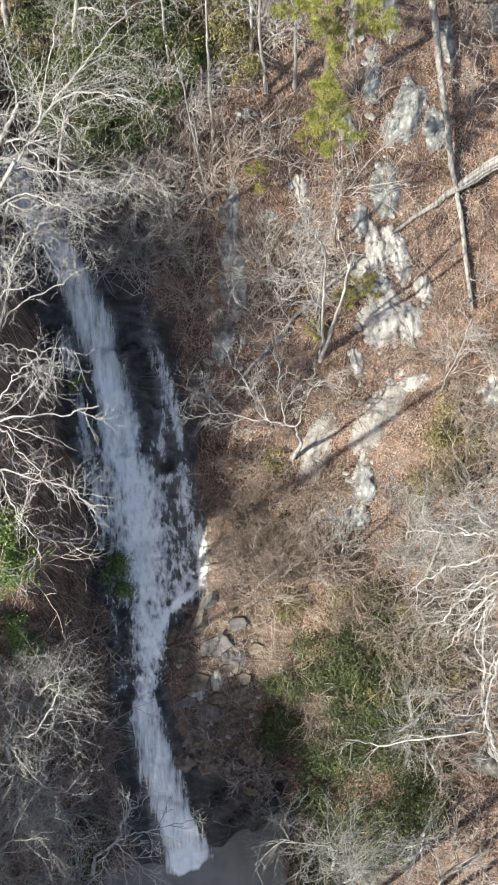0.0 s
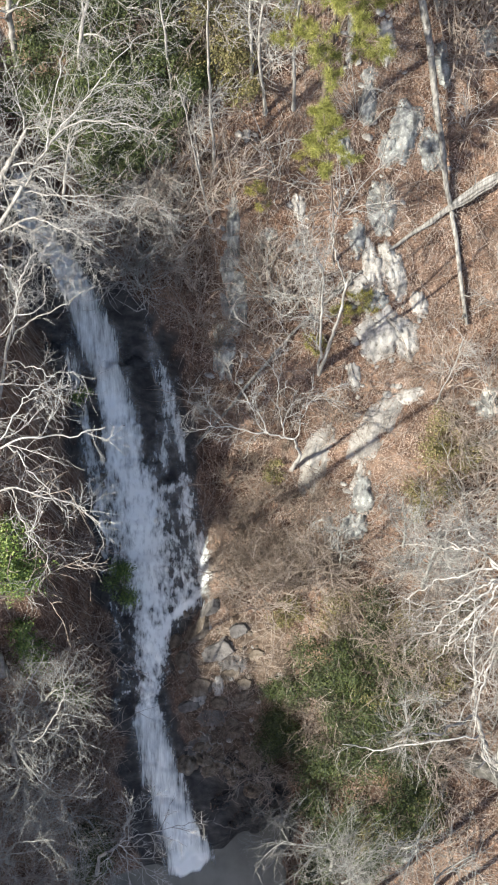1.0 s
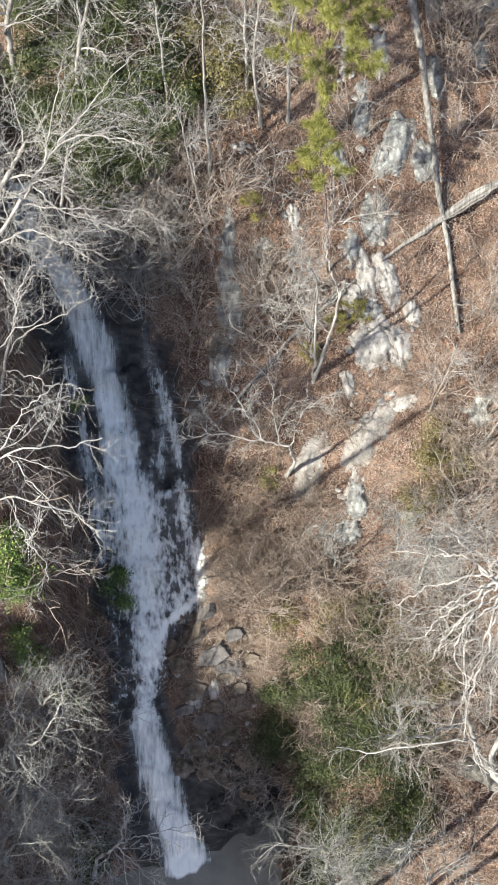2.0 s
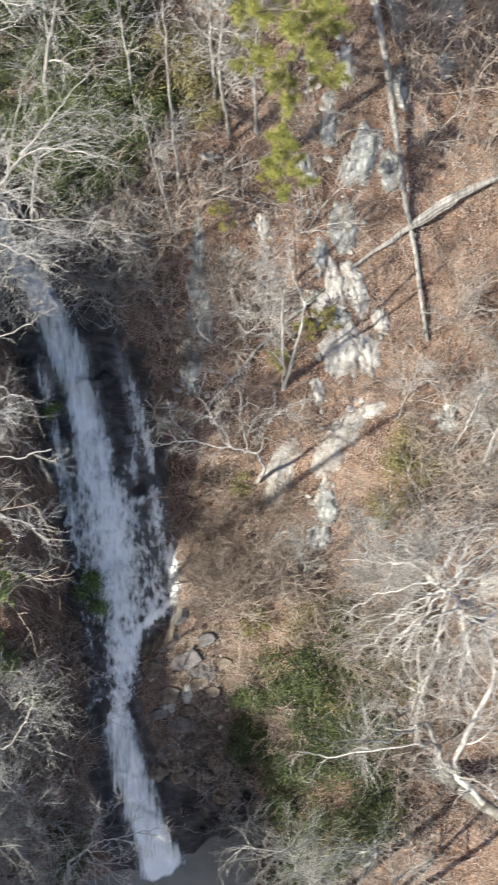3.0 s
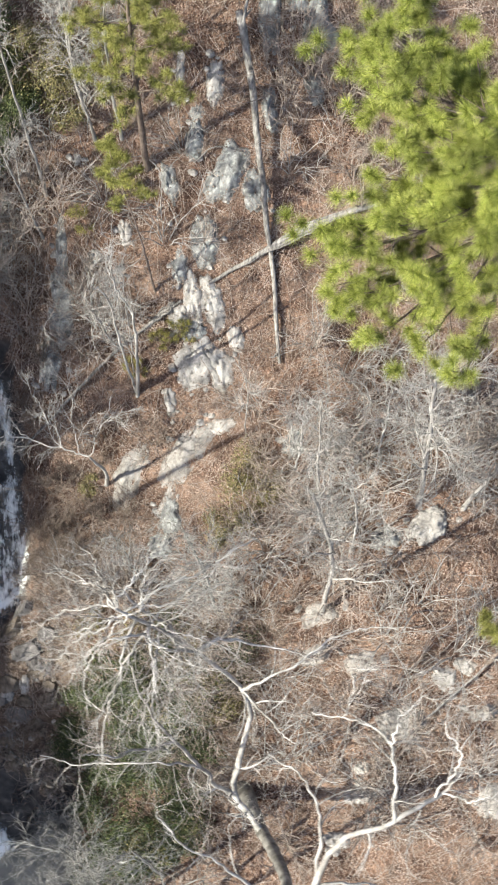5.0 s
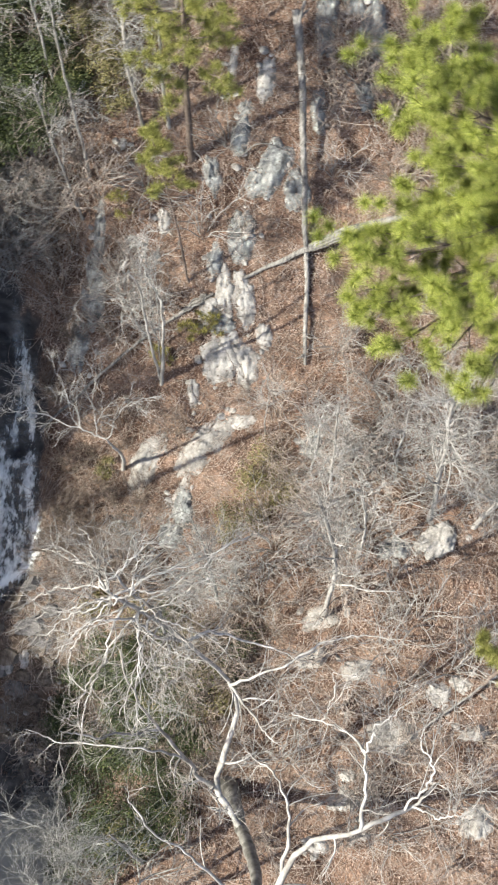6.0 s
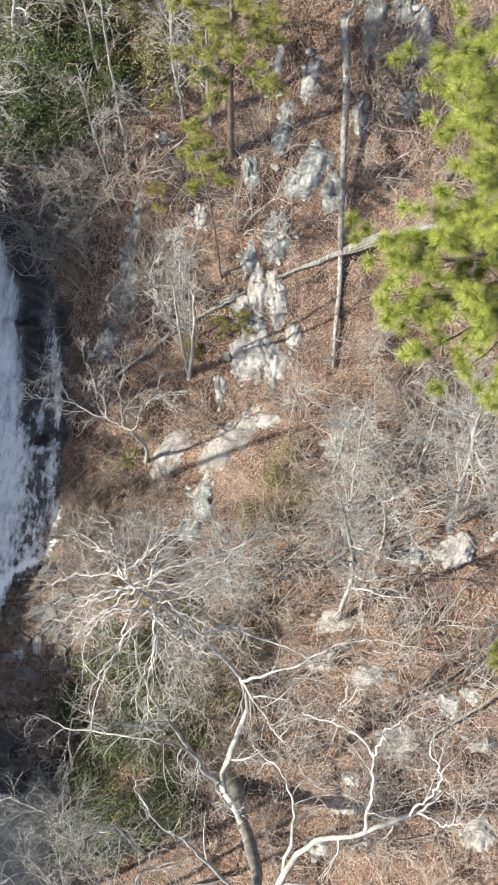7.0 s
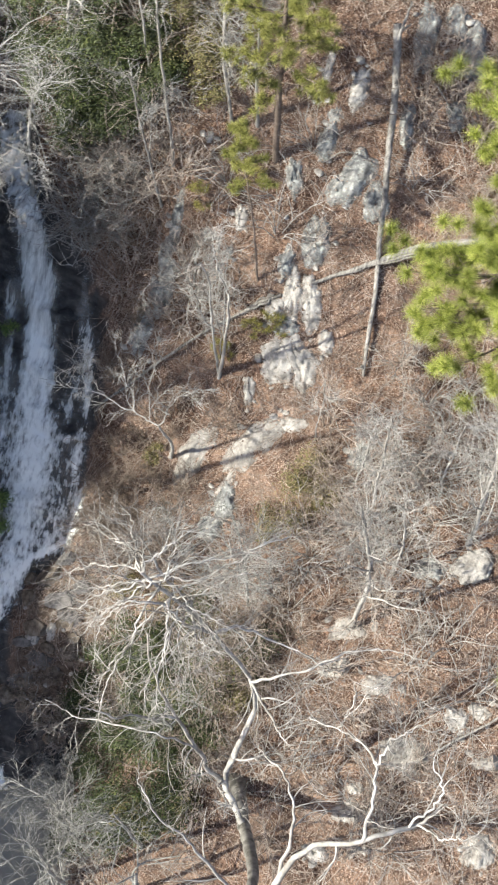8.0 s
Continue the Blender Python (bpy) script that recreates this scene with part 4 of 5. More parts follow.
bare_tree("low leafless tree with white twigs hanging over the brink", [(-8.4, 19.9, 0), (-7.4, 19.3, 17.4), (-6.7, 18.9, 18.2)], 0.07,
          [([(-6.9, 19.0, 18.0), (-6.1, 18.5, 18.3), (-5.4, 18.0, 18.2), (-4.8, 17.9, 17.8)], 0.05), ([(-6.7, 18.9, 18.2), (-6.1, 17.9, 18.4), (-5.5, 17.3, 18.2)], 0.045),
           ([(-7.0, 19.1, 17.8), (-6.2, 19.3, 18.2), (-5.3, 19.2, 18.0), (-4.5, 19.4, 17.6)], 0.045), ([(-7.1, 19.1, 17.7), (-6.7, 18.0, 18.0), (-6.3, 17.0, 18.0)], 0.04),
           ([(-6.7, 18.9, 18.2), (-5.9, 18.9, 18.6), (-5.0, 18.6, 18.4)], 0.04)], plan_of(8, 6, 3, 0.62, 0.14, fat=0.55), slim=0.8)
bare_tree("pale leafless tree on the stream's steep bank", [(-8.9, 4.6, 0), (-8.6, 4.8, 6.0), (-8.07, 4.8, 8.4)], 0.12,
          [([(-8.14, 4.8, 8.1), (-7.0, 4.95, 9.0), (-6.34, 5.98, 9.6), (-6.13, 7.0, 10.1)], 0.08),
           ([(-8.07, 4.8, 8.4), (-7.28, 3.9, 9.3), (-6.1, 2.93, 9.4)], 0.07), ([(-8.3, 4.85, 7.2), (-7.2, 5.27, 8.0), (-5.5, 5.3, 8.5)], 0.06),
           ([(-8.4, 4.9, 6.2), (-7.9, 6.6, 7.9), (-7.0, 7.6, 9.2)], 0.07)], plan_of(5, 4, 3, 0.8, 0.14, fat=0.8))
bare_tree("small arching leafless tree with drooping twigs by the pool", [(-6.1, 0.6, 0), (-5.3, 1.1, 5.5), (-4.25, 1.5, 8.2)], 0.09,
          [([(-4.4, 1.45, 8.0), (-3.6, 1.8, 8.6), (-2.7, 2.1, 8.4), (-2.0, 2.2, 8.0)], 0.035), ([(-4.4, 1.45, 8.0), (-3.8, 1.0, 8.3), (-3.0, 0.3, 7.9)], 0.035),
           ([(-4.4, 1.45, 8.0), (-4.6, 0.8, 8.2), (-4.9, 0.0, 7.8)], 0.03), ([(-4.5, 1.4, 7.9), (-4.0, 2.2, 8.6), (-3.4, 2.8, 8.6)], 0.03)], plan_of(6, 4, 3, 0.6, 0.12, -0.05))
# the crooked tree beside the chute
bare_tree("crooked low leafless tree leaning towards the water", [(1.56, 14.67, 0), (1.75, 14.5, 10.2), (1.5, 14.2, 12.5)], 0.085,
          [([(1.5, 14.2, 12.4), (0.4, 14.1, 12.9), (-0.8, 14.4, 13.1), (-1.9, 14.3, 13.3)], 0.05), ([(0.6, 14.1, 12.8), (0.0, 15.0, 13.6), (-0.6, 15.9, 14.0)], 0.035),
           ([(1.5, 14.2, 12.4), (1.9, 15.0, 13.4), (2.6, 15.5, 13.8)], 0.035), ([(1.2, 14.15, 12.6), (0.9, 15.3, 14.0), (0.7, 16.3, 14.8)], 0.035),
           ([(-0.6, 14.35, 13.05), (-1.4, 15.0, 13.4), (-2.0, 15.2, 13.6)], 0.025)], plan_of(6, 5, 3, 0.6, 0.1))
# twin-stemmed young tree
bare_tree("slender twin-stemmed leafless tree casting a long shadow", [(2.5, 17.5, 0), (2.7, 17.5, 13.0), (2.87, 17.5, 15.2), (3.0, 17.5, 17.6)], 0.075,
          [([(2.5, 17.5, 10.4), (2.2, 17.5, 14.6), (2.05, 17.5, 18.2), (1.9, 17.5, 18.8)], 0.095), ([(2.85, 17.5, 17.0), (2.5, 17.7, 18.8), (2.4, 17.8, 20.4)], 0.05),
           ([(2.2, 17.5, 14.6), (1.7, 17.7, 16.4), (1.3, 17.9, 17.8)], 0.05)], plan_of(5, 4, 2, 0.52, 0.12, 0.08, 0.75), material=SILVER_BARK)
# slender trees standing up the slope: place, height, girth, number of limbs, their reach, lean east and north
SLENDER = [(-1.25, 22.0, 7.0, 0.05, 5, 1.8, -0.8, 0.2), (-1.22, 23.0, 10.5, 0.06, 3, 1.0, 0.1, -0.3), (-2.4, 24.6, 8.0, 0.05, 5, 1.2, -0.3, 0.0), (0.56, 24.4, 8.0, 0.06, 10, 1.6, 0.1, 0.0),
           (1.5, 24.5, 8.0, 0.06, 9, 1.6, 0.2, 0.0), (0.1, 25.2, 7.0, 0.06, 10, 1.8, 0.0, 0.0), (10.1, 10.5, 12.5, 0.1, 11, 2.6, -0.9, 0.4), (9.6, 14.3, 9.5, 0.06, 8, 1.8, -0.4, 0.0), (8.54, 15.1, 6.5, 0.05, 6, 1.4, 0.2, 0.0),
           (6.65, 16.3, 6.0, 0.028, 3, 0.6, 0.1, 0.0), (1.75, 19.4, 5.0, 0.03, 5, 1.0, 0.1, 0.1), (2.2, 18.0, 4.5, 0.026, 4, 0.9, -0.2, 0.2), (2.35, 18.6, 6.5, 0.028, 4, 0.9, 0.1, 0.1), (13.05, 14.1, 9.0, 0.1, 18, 3.2, -0.7, 1.0), (14.5, 14.1, 8.0, 0.09, 8, 2.2, 0.6, 0.2)]
SLENDER_BRUSH = [(10.9, 12.6, 6.5, 0.055, 6, 2.2, -0.5, 0.2), (11.6, 15.6, 6.0, 0.05, 6, 2.0, -0.2, 0.3), (5.6, 11.8, 5.0, 0.05, 6, 1.9, -0.6, 0.3), (3.4, 11.3, 4.5, 0.045, 6, 1.8, -0.4, 0.2)]
BANKSIDE = [(-8.8, 20.0, 8.5, 0.12, 10, 3.2, 2.8, -0.5), (-7.6, 25.5, 9.0, 0.12, 11, 3.4, 1.8, -1.6), (-5.2, 28.3, 7.0, 0.1, 10, 2.8, 0.2, -0.6), (-9.6, 10.4, 8.5, 0.13, 9, 3.2, 1.6, 0.2), (-7.6, 6.2, 7.0, 0.06, 9, 2.8, 1.4, 0.0), (-7.2, 2.4, 9.0, 0.06, 9, 3.0, 1.2, 0.2), (-6.6, -0.4, 9.5, 0.05, 9, 2.8, 0.8, 0.4), (-9.0, 1.0, 9.5, 0.08, 7, 3.2, 1.8, 0.4), (-8.4, 3.6, 7.5, 0.07, 9, 3.0, 1.4, -0.2), (-7.8, -1.2, 10.5, 0.07, 7, 3.0, 1.2, 0.6)]
FOOT_OF_SLOPE = [(4.9, 5.2, 6.5, 0.05, 6, 2.2, 0.3, -0.2), (3.3, 0.3, 8.5, 0.06, 6, 2.6, 0.3, 0.3),
            (2.9, -1.0, 10.5, 0.12, 5, 3.4, 0.2, 0.8), (2.9, 0.6, 8.6, 0.08, 8, 2.8, -0.5, 0.8), (4.4, -1.6, 11.0, 0.12, 4, 3.6, -0.6, 1.0), (6.2, -0.6, 11.5, 0.12, 4, 3.4, 0.3, 0.8),
            (-5.6, 24.6, 6.5, 0.09, 5, 3.0, 1.2, 0.3), (-6.6, 21.6, 6.5, 0.08, 6, 2.6, 1.0, 0.4), (1.5, 2.4, 6.5, 0.06, 6, 2.2, -0.3, 0.4), (5.4, 1.0, 9.0, 0.07, 5, 2.8, -0.4, 0.6), (16.8, 12.5, 8.5, 0.1, 9, 2.4, -0.6, 0.0), (6.3, 10.4, 7.0, 0.07, 10, 2.2, -0.4, 0.2)]
# unseen trees added high on the far bank, dappling the slope across the stream
for x, y, top in ((-10.9, 12.3, 22.4), (-11.0, 14.2, 22.7), (-10.9, 9.9, 22.0)):
    bare_tree("unseen dense leafless tree added high on the far bank for its shade", [(x, y, 0), (x + 0.2, y, top - 3.0), (x + 0.3, y + 0.2, top)], 0.12, [],
              plan_of(6, 5, 2, 0.72, 0.13, 0.05, 1.0), auto=15, reach=2.3, rise=60, lift=0.06, material=PALE_BARK)
for rows, label, group, scale in ((SLENDER + SLENDER_BRUSH, "slender pale leafless tree standing on the leafy slope", "slender leafless trees", 0.75), (BANKSIDE + FOOT_OF_SLOPE, "leafless tree with many pale grey twigs", "leafless trees", 1.0)):
    for x, y, h, g, n, reach, le, ln in rows:
        z = float(ground_z(x, y))
        bare_tree(label, [(x, y, z), (x + le * 0.35 + rng.normal(0, 0.12), y + ln * 0.35, z + h * 0.5), (x + le, y + ln, z + h)], g, [],
                  plan_of(5, 5, 2 if n > 6 else 1, max(0.45, scale * 0.7 * reach / 2.2), 0.13, 0.05, 0.6 if x < -6 and y < 12 else 0.8), group=group, auto=n, reach=reach, rise=42, lift=0.14, material=GREY_BARK if y < 12 and x < 7 else PALE_BARK)


def bare_shrub(size, stems, bark, label, fine=1.0):
    """A bush of thin bare stems, standing at the origin."""
    shrub = anchor("bare_shrub", 0, 0, 0)
    paths = []
    for k in range(stems):
        a = rng.uniform(0, 2 * math.pi)
        lean = rng.uniform(0.15, 0.8)
        tip = A([math.cos(a) * lean, math.sin(a) * lean, rng.uniform(0.6, 1.0)]) * size
        paths.append(smooth_path([(math.cos(a) * 0.08, math.sin(a) * 0.08, -0.15), tip * A([0.35, 0.35, 0.5]), tip], 7, 0.025))
    paths = np.stack(paths)
    radii = np.full((stems, 1), 0.021 * fine) * np.linspace(1.1, 0.45, 7)
    for k in range(stems):
        tube_part("stem", paths[k], radii[k], 4, bark, shrub)
    crown_of(shrub, [paths], [radii], [dict(each=3, length=0.85 * size, spread=40, points=7, wander=0.17, lift=0.05, low=0.2, thin=0.7, least=0.0125 * fine),
                                       dict(each=3, length=0.5 * size, spread=42, points=5, wander=0.18, lift=0.04, low=0.15, thin=0.7, least=0.008 * fine)], bark, False)
    return tagged(shrub, label, "shrub", "bare bushes on the slope")


REGIONS = [(2.8, 7.2, 7.6, 11.0, 16), (-1.6, 3.6, 11.0, 17.0, 48), (-4.6, 1.0, 19.5, 24.5, 40), (4.8, 12.5, 9.0, 16.8, 38), (0.8, 8.0, 0.0, 9.0, 24), (-10.0, -5.0, -1.0, 20.0, 80), (6.2, 13.0, 18.0, 28.5, 44), (3.0, 7.0, 19.0, 27.0, 12), (-5.6, -2.6, 20.6, 23.5, 22), (8.0, 16.5, 2.5, 11.5, 34), (-6.5, 6.0, 25.0, 31.0, 40), (12.0, 17.0, 14.0, 18.0, 16), (6.5, 14.0, 15.5, 19.0, 16), (-10.0, -5.4, -1.0, 9.0, 30), (-2.0, 2.5, 16.5, 21.0, 20), (-1.2, 2.5, 10.5, 14.0, 16), (1.0, 4.5, 4.0, 8.5, 12), (4.5, 9.0, 4.0, 10.0, 26), (-1.5, 4.0, 9.6, 13.0, 22)]
CLEAR = [(2.4, 16.9), (2.7, 17.6), (2.2, 18.2), (4.0, 14.6), (5.1, 16.5)] + [(row[0], row[1] - 0.3) for row in PALE + SLABS + SLABS[1:] + GREY[:7] + LOWER[:2]]
for (xa, ya), (xb, yb) in (((7.7, 18.5), (5.4, 26.5)), ((4.7, 20.4), (10.0, 22.6)), ((-1.0, 16.2), (3.4, 19.6))):
    CLEAR += [(xa + (xb - xa) * k / 8, ya + (yb - ya) * k / 8 - 0.4) for k in range(9)]
BROWN_BUSH, PALE_BUSH = "leafless brown bush of thin tangled twigs", "leafless bush of pale grey sprawling stems"
DARK_BUSH = "dark brown leafless thicket of fine crooked twigs"
masters = [bare_shrub(1.7, 8, BROWN_BARK, BROWN_BUSH), bare_shrub(2.3, 6, PALE_BARK, PALE_BUSH), bare_shrub(1.3, 8, BROWN_BARK, BROWN_BUSH), bare_shrub(2.6, 7, BROWN_BARK, BROWN_BUSH), bare_shrub(2.0, 6, PALE_BARK, PALE_BUSH),
           bare_shrub(1.6, 9, THICKET_BARK, DARK_BUSH, 0.72), bare_shrub(1.2, 8, THICKET_BARK, DARK_BUSH, 0.72), bare_shrub(2.0, 7, THICKET_BARK, DARK_BUSH, 0.72)]
spots = [(0.3, 4.3), (9.0, 13.5), (1.0, 3.6), (11.0, 11.5), (7.5, 12.0), (-1.2, 5.6), (0.7, 5.3), (-0.5, 5.2)]
for x0, x1, y0, y1, count in REGIONS:
    for _ in range(count):
        x, y = rng.uniform(x0, x1), rng.uniform(y0, y1)
        if float(wetness(x, y)) < 0.2 and all(math.hypot(x - a, y - b) > 1.1 for a, b in CLEAR):
            spots.append((x, y))
# those on the far bank and past the upper edge come last and are joined
spots.sort(key=lambda p: p[0] < -5 or p[1] > 25.5)
rest_v, rest_f, rest_n = [], [], 0
for k, (x, y) in enumerate(spots):
    m = pose(x, y, float(ground_z(x, y)), 0, 0, rng.uniform(0, 360)) @ Matrix.Scale(rng.uniform(0.75, 1.15), 4)
    if k < len(masters):
        masters[k].matrix_basis = m
    elif k < 295:
        # below y 10 the dark bushes stand in for shade on the understory
        copy_thing(masters[5 + k % 3 if x < 4.0 and 9.5 < y < 18.5 else (5, 6, 7, 0)[k % 4] if y < 10 and x < 8.5 else k % 5], m.copy()).matrix_basis = m
    elif k % 3:
        for ob in masters[(0, 2, 3)[k % 3]].children:
            co = np.empty(len(ob.data.vertices) * 3, np.float32)
            ob.data.vertices.foreach_get("co", co)
            fv = np.empty(len(ob.data.loops), np.int32)
            ob.data.loops.foreach_get("vertex_index", fv)
            mat = A(m)
            rest_v.append(co.reshape(-1, 3) @ mat[:3, :3].T + mat[:3, 3])
            rest_f.append(fv.reshape(-1, 4) + rest_n)
            rest_n += len(co) // 3
brush = mesh_object("brushwood", np.concatenate(rest_v), np.concatenate(rest_f), BROWN_BARK)
tagged(brush, "leafless brown brush crowding the shaded bank", "brush", kind="stuff")


# ---- evergreens ----
def leaves_at(places, outward, size, width, seed_tilt=0.6):
    """Folded leaf blades at the places, facing roughly outward."""
    n = len(places)
    norm = unit(outward + rng.normal(0, seed_tilt, (n, 3)))
    along = unit(np.cross(norm, rng.normal(size=(n, 3))))
    side = np.cross(norm, along)
    ln = (size * rng.uniform(0.7, 1.3, n))[:, None]
    w = (width * rng.uniform(0.7, 1.3, n))[:, None]
    v = np.stack([places - along * ln * 0.5, places + side * w * 0.5 + norm * w * 0.18, places + along * ln * 0.5, places - side * w * 0.5 + norm * w * 0.18], 1)
    return v.reshape(-1, 3), np.arange(4 * n).reshape(n, 4)


def leafy_shrub(x, y, wide, tall, count, material, label, group="evergreen bushes", lobes=9, size=0.095):
    z = float(ground_z(x, y))
    shrub = anchor("evergreen_shrub", x, y, z)
    spots, outs, stems = [], [], []
    for k in range(lobes):
        a, d = rng.uniform(0, 2 * math.pi), math.sqrt(rng.random()) * wide * 0.7
        cx, cy = math.cos(a) * d, math.sin(a) * d
        drop = float(ground_z(x + cx, y + cy)) - z
        c = A([cx, cy, drop + tall * rng.uniform(0.45, 0.85)])
        r = A([1, 1, 0.75]) * wide * rng.uniform(0.28, 0.52)
        w = unit(rng.normal(size=(count // lobes, 3)))
        w[:, 2] = np.abs(w[:, 2]) * 1.0 - 0.25
        w = unit(w)
        far = rng.uniform(0.25, 1.35, (len(w), 1)) ** 0.8
        lump = 0.55 + 0.9 * vnoise(w[:, 0] * 4 + k * 9, w[:, 1] * 4 + w[:, 2] * 3, 31)
        spots.append(c + w * r * far * lump[:, None]), outs.append(w + A([0, 0, 0.6]))
        stems.append(smooth_path([(cx * 0.25, cy * 0.25, -0.2), (cx * 0.6, cy * 0.6, c[2] * 0.5), c], 8, 0.03))
    for p in stems:
        v, f = tubes(p[None], 0.03 * np.linspace(1.2, 0.4, 8)[None], 5)
        mesh_object("stem", v, f, BROWN_BARK, shrub)
    v, f = leaves_at(np.concatenate(spots), np.concatenate(outs), size, size * 0.45)
    tagged(mesh_object("foliage", v, f, material, shrub, smooth=False), kind="stuff")
    return tagged(shrub, label, "shrub", group)


DARK = [(-3.5, 25.6, 2.1, 2.8, 10000), (-4.8, 26.8, 1.9, 2.6, 7000), (-5.5, 24.2, 1.8, 2.4, 7000), (-4.1, 23.6, 1.4, 2.0, 5000), (-7.2, 27.6, 1.8, 2.4, 6000), (-6.8, 25.2, 1.7, 2.2, 6000), (-2.6, 24.7, 1.4, 2.0, 5500), (-3.1, 23.6, 1.2, 1.9, 4500), (-4.6, 23.0, 1.3, 2.0, 5000), (-6.3, 26.4, 1.7, 2.4, 6000), (4.3, 1.2, 1.1, 1.5, 3500), (5.4, 2.3, 0.9, 1.3, 2500), (2.2, 0.6, 1.1, 1.5, 3000)]
# low evergreens, some added so dark leaves stand in for the understory's shade
DARK_LOW = [(2.7, 7.2, 1.6, 2.4, 9500), (1.5, 5.6, 1.2, 1.9, 6500), (3.7, 6.2, 1.3, 1.8, 5000), (4.7, 7.5, 1.0, 1.3, 2800), (5.9, 4.0, 1.0, 1.3, 2200), (-6.4, 1.6, 1.3, 1.6, 4500), (5.3, 1.8, 0.9, 1.2, 2200), (4.2, 2.6, 1.1, 1.4, 3200), (2.3, 4.5, 1.0, 1.8, 3600), (3.5, 4.3, 1.0, 1.7, 2800), (2.2, 3.0, 0.9, 1.8, 2600), (1.2, 7.0, 0.7, 1.2, 1600),
            (4.6, 5.6, 1.4, 1.5, 4200), (5.6, 6.4, 1.3, 1.3, 3400), (5.0, 4.0, 1.4, 1.4, 4000), (6.3, 5.2, 1.1, 1.2, 2600), (3.4, 5.0, 1.2, 1.6, 3600), (4.0, 8.2, 1.1, 1.2, 2800), (3.2, 1.6, 1.2, 1.4, 3200), (5.9, 2.6, 1.1, 1.2, 2600), (6.2, 7.7, 1.2, 1.3, 2600), (4.5, 9.2, 1.1, 1.2, 2400), (7.3, 8.7, 1.1, 1.1, 1900)]
# low bushes get the leaf with shade put into its colour
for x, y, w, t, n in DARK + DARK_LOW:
    leafy_shrub(x, y, w, t, int(n * 1.7) if y > 10 else n, EVERGREEN if y > 10 or 7.1 < y < 7.3 else SHADED_LAUREL, "dense dark green broadleaf evergreen bush")
# those at (5.5, 8.7) and (6.7, 7.4) are added to darken shaded ground
for x, y, w, t, n in ((-1.2, 25.4, 1.5, 2.4, 5000), (-0.3, 24.9, 1.0, 1.8, 2600), (6.9, 15.1, 1.1, 1.0, 1700), (7.6, 14.6, 0.9, 0.9, 1300), (4.4, 6.5, 0.9, 1.4, 2000), (4.6, 1.9, 1.2, 1.2, 2200), (6.2, 2.9, 1.0, 1.0, 1500), (6.4, 13.6, 1.2, 1.1, 1600), (5.5, 8.7, 1.4, 1.1, 2600), (6.7, 7.4, 1.3, 1.1, 2400), (3.0, 9.6, 1.1, 0.9, 1500), (0.84, 14.5, 0.5, 0.6, 700), (1.5, 9.9, 0.8, 0.9, 1300), (6.0, 12.9, 0.5, 0.6, 500)):
    leafy_shrub(x, y, w, t, n, OLIVE, "sparse olive green bush among dry twigs", lobes=7, size=0.085)
for x, y, w, t, n in ((-8.0, 9.4, 1.6, 2.2, 7000), (-7.4, 8.2, 1.0, 1.6, 3000), (-5.0, 11.2, 0.85, 1.2, 1800), (-6.2, 17.2, 0.4, 0.5, 500), (4.2, 6.6, 0.7, 1.2, 1500), (5.7, 2.9, 0.6, 0.9, 1100), (-6.6, 7.0, 0.6, 0.9, 900)):
    leafy_shrub(x, y, w, t, n, BRIGHT, "fresh green leafy bush near the stream", lobes=6, size=0.1)


# ---- pines ----
def needles(centres, ways, count, length, width, flare=1.0):
    """Rosettes of needles: one slim blade each."""
    n = len(centres)
    c = np.repeat(centres, count, 0)
    way = unit(np.repeat(unit(ways), count, 0) * (1 - flare * 0.35) + flare * unit(rng.normal(size=(n * count, 3))))
    ln = (length * rng.uniform(0.75, 1.15, n * count))[:, None]
    side = unit(np.cross(way, rng.normal(size=way.shape))) * width * 0.5
    root = c - unit(np.repeat(ways, count, 0)) * rng.uniform(0, 0.16, (n * count, 1))
    tip = root + way * ln - A([0, 0, 1]) * ln * 0.12
    v = np.stack([root - side, root + side, tip], 1)
    return v.reshape(-1, 3), np.arange(3 * n * count).reshape(-1, 3)


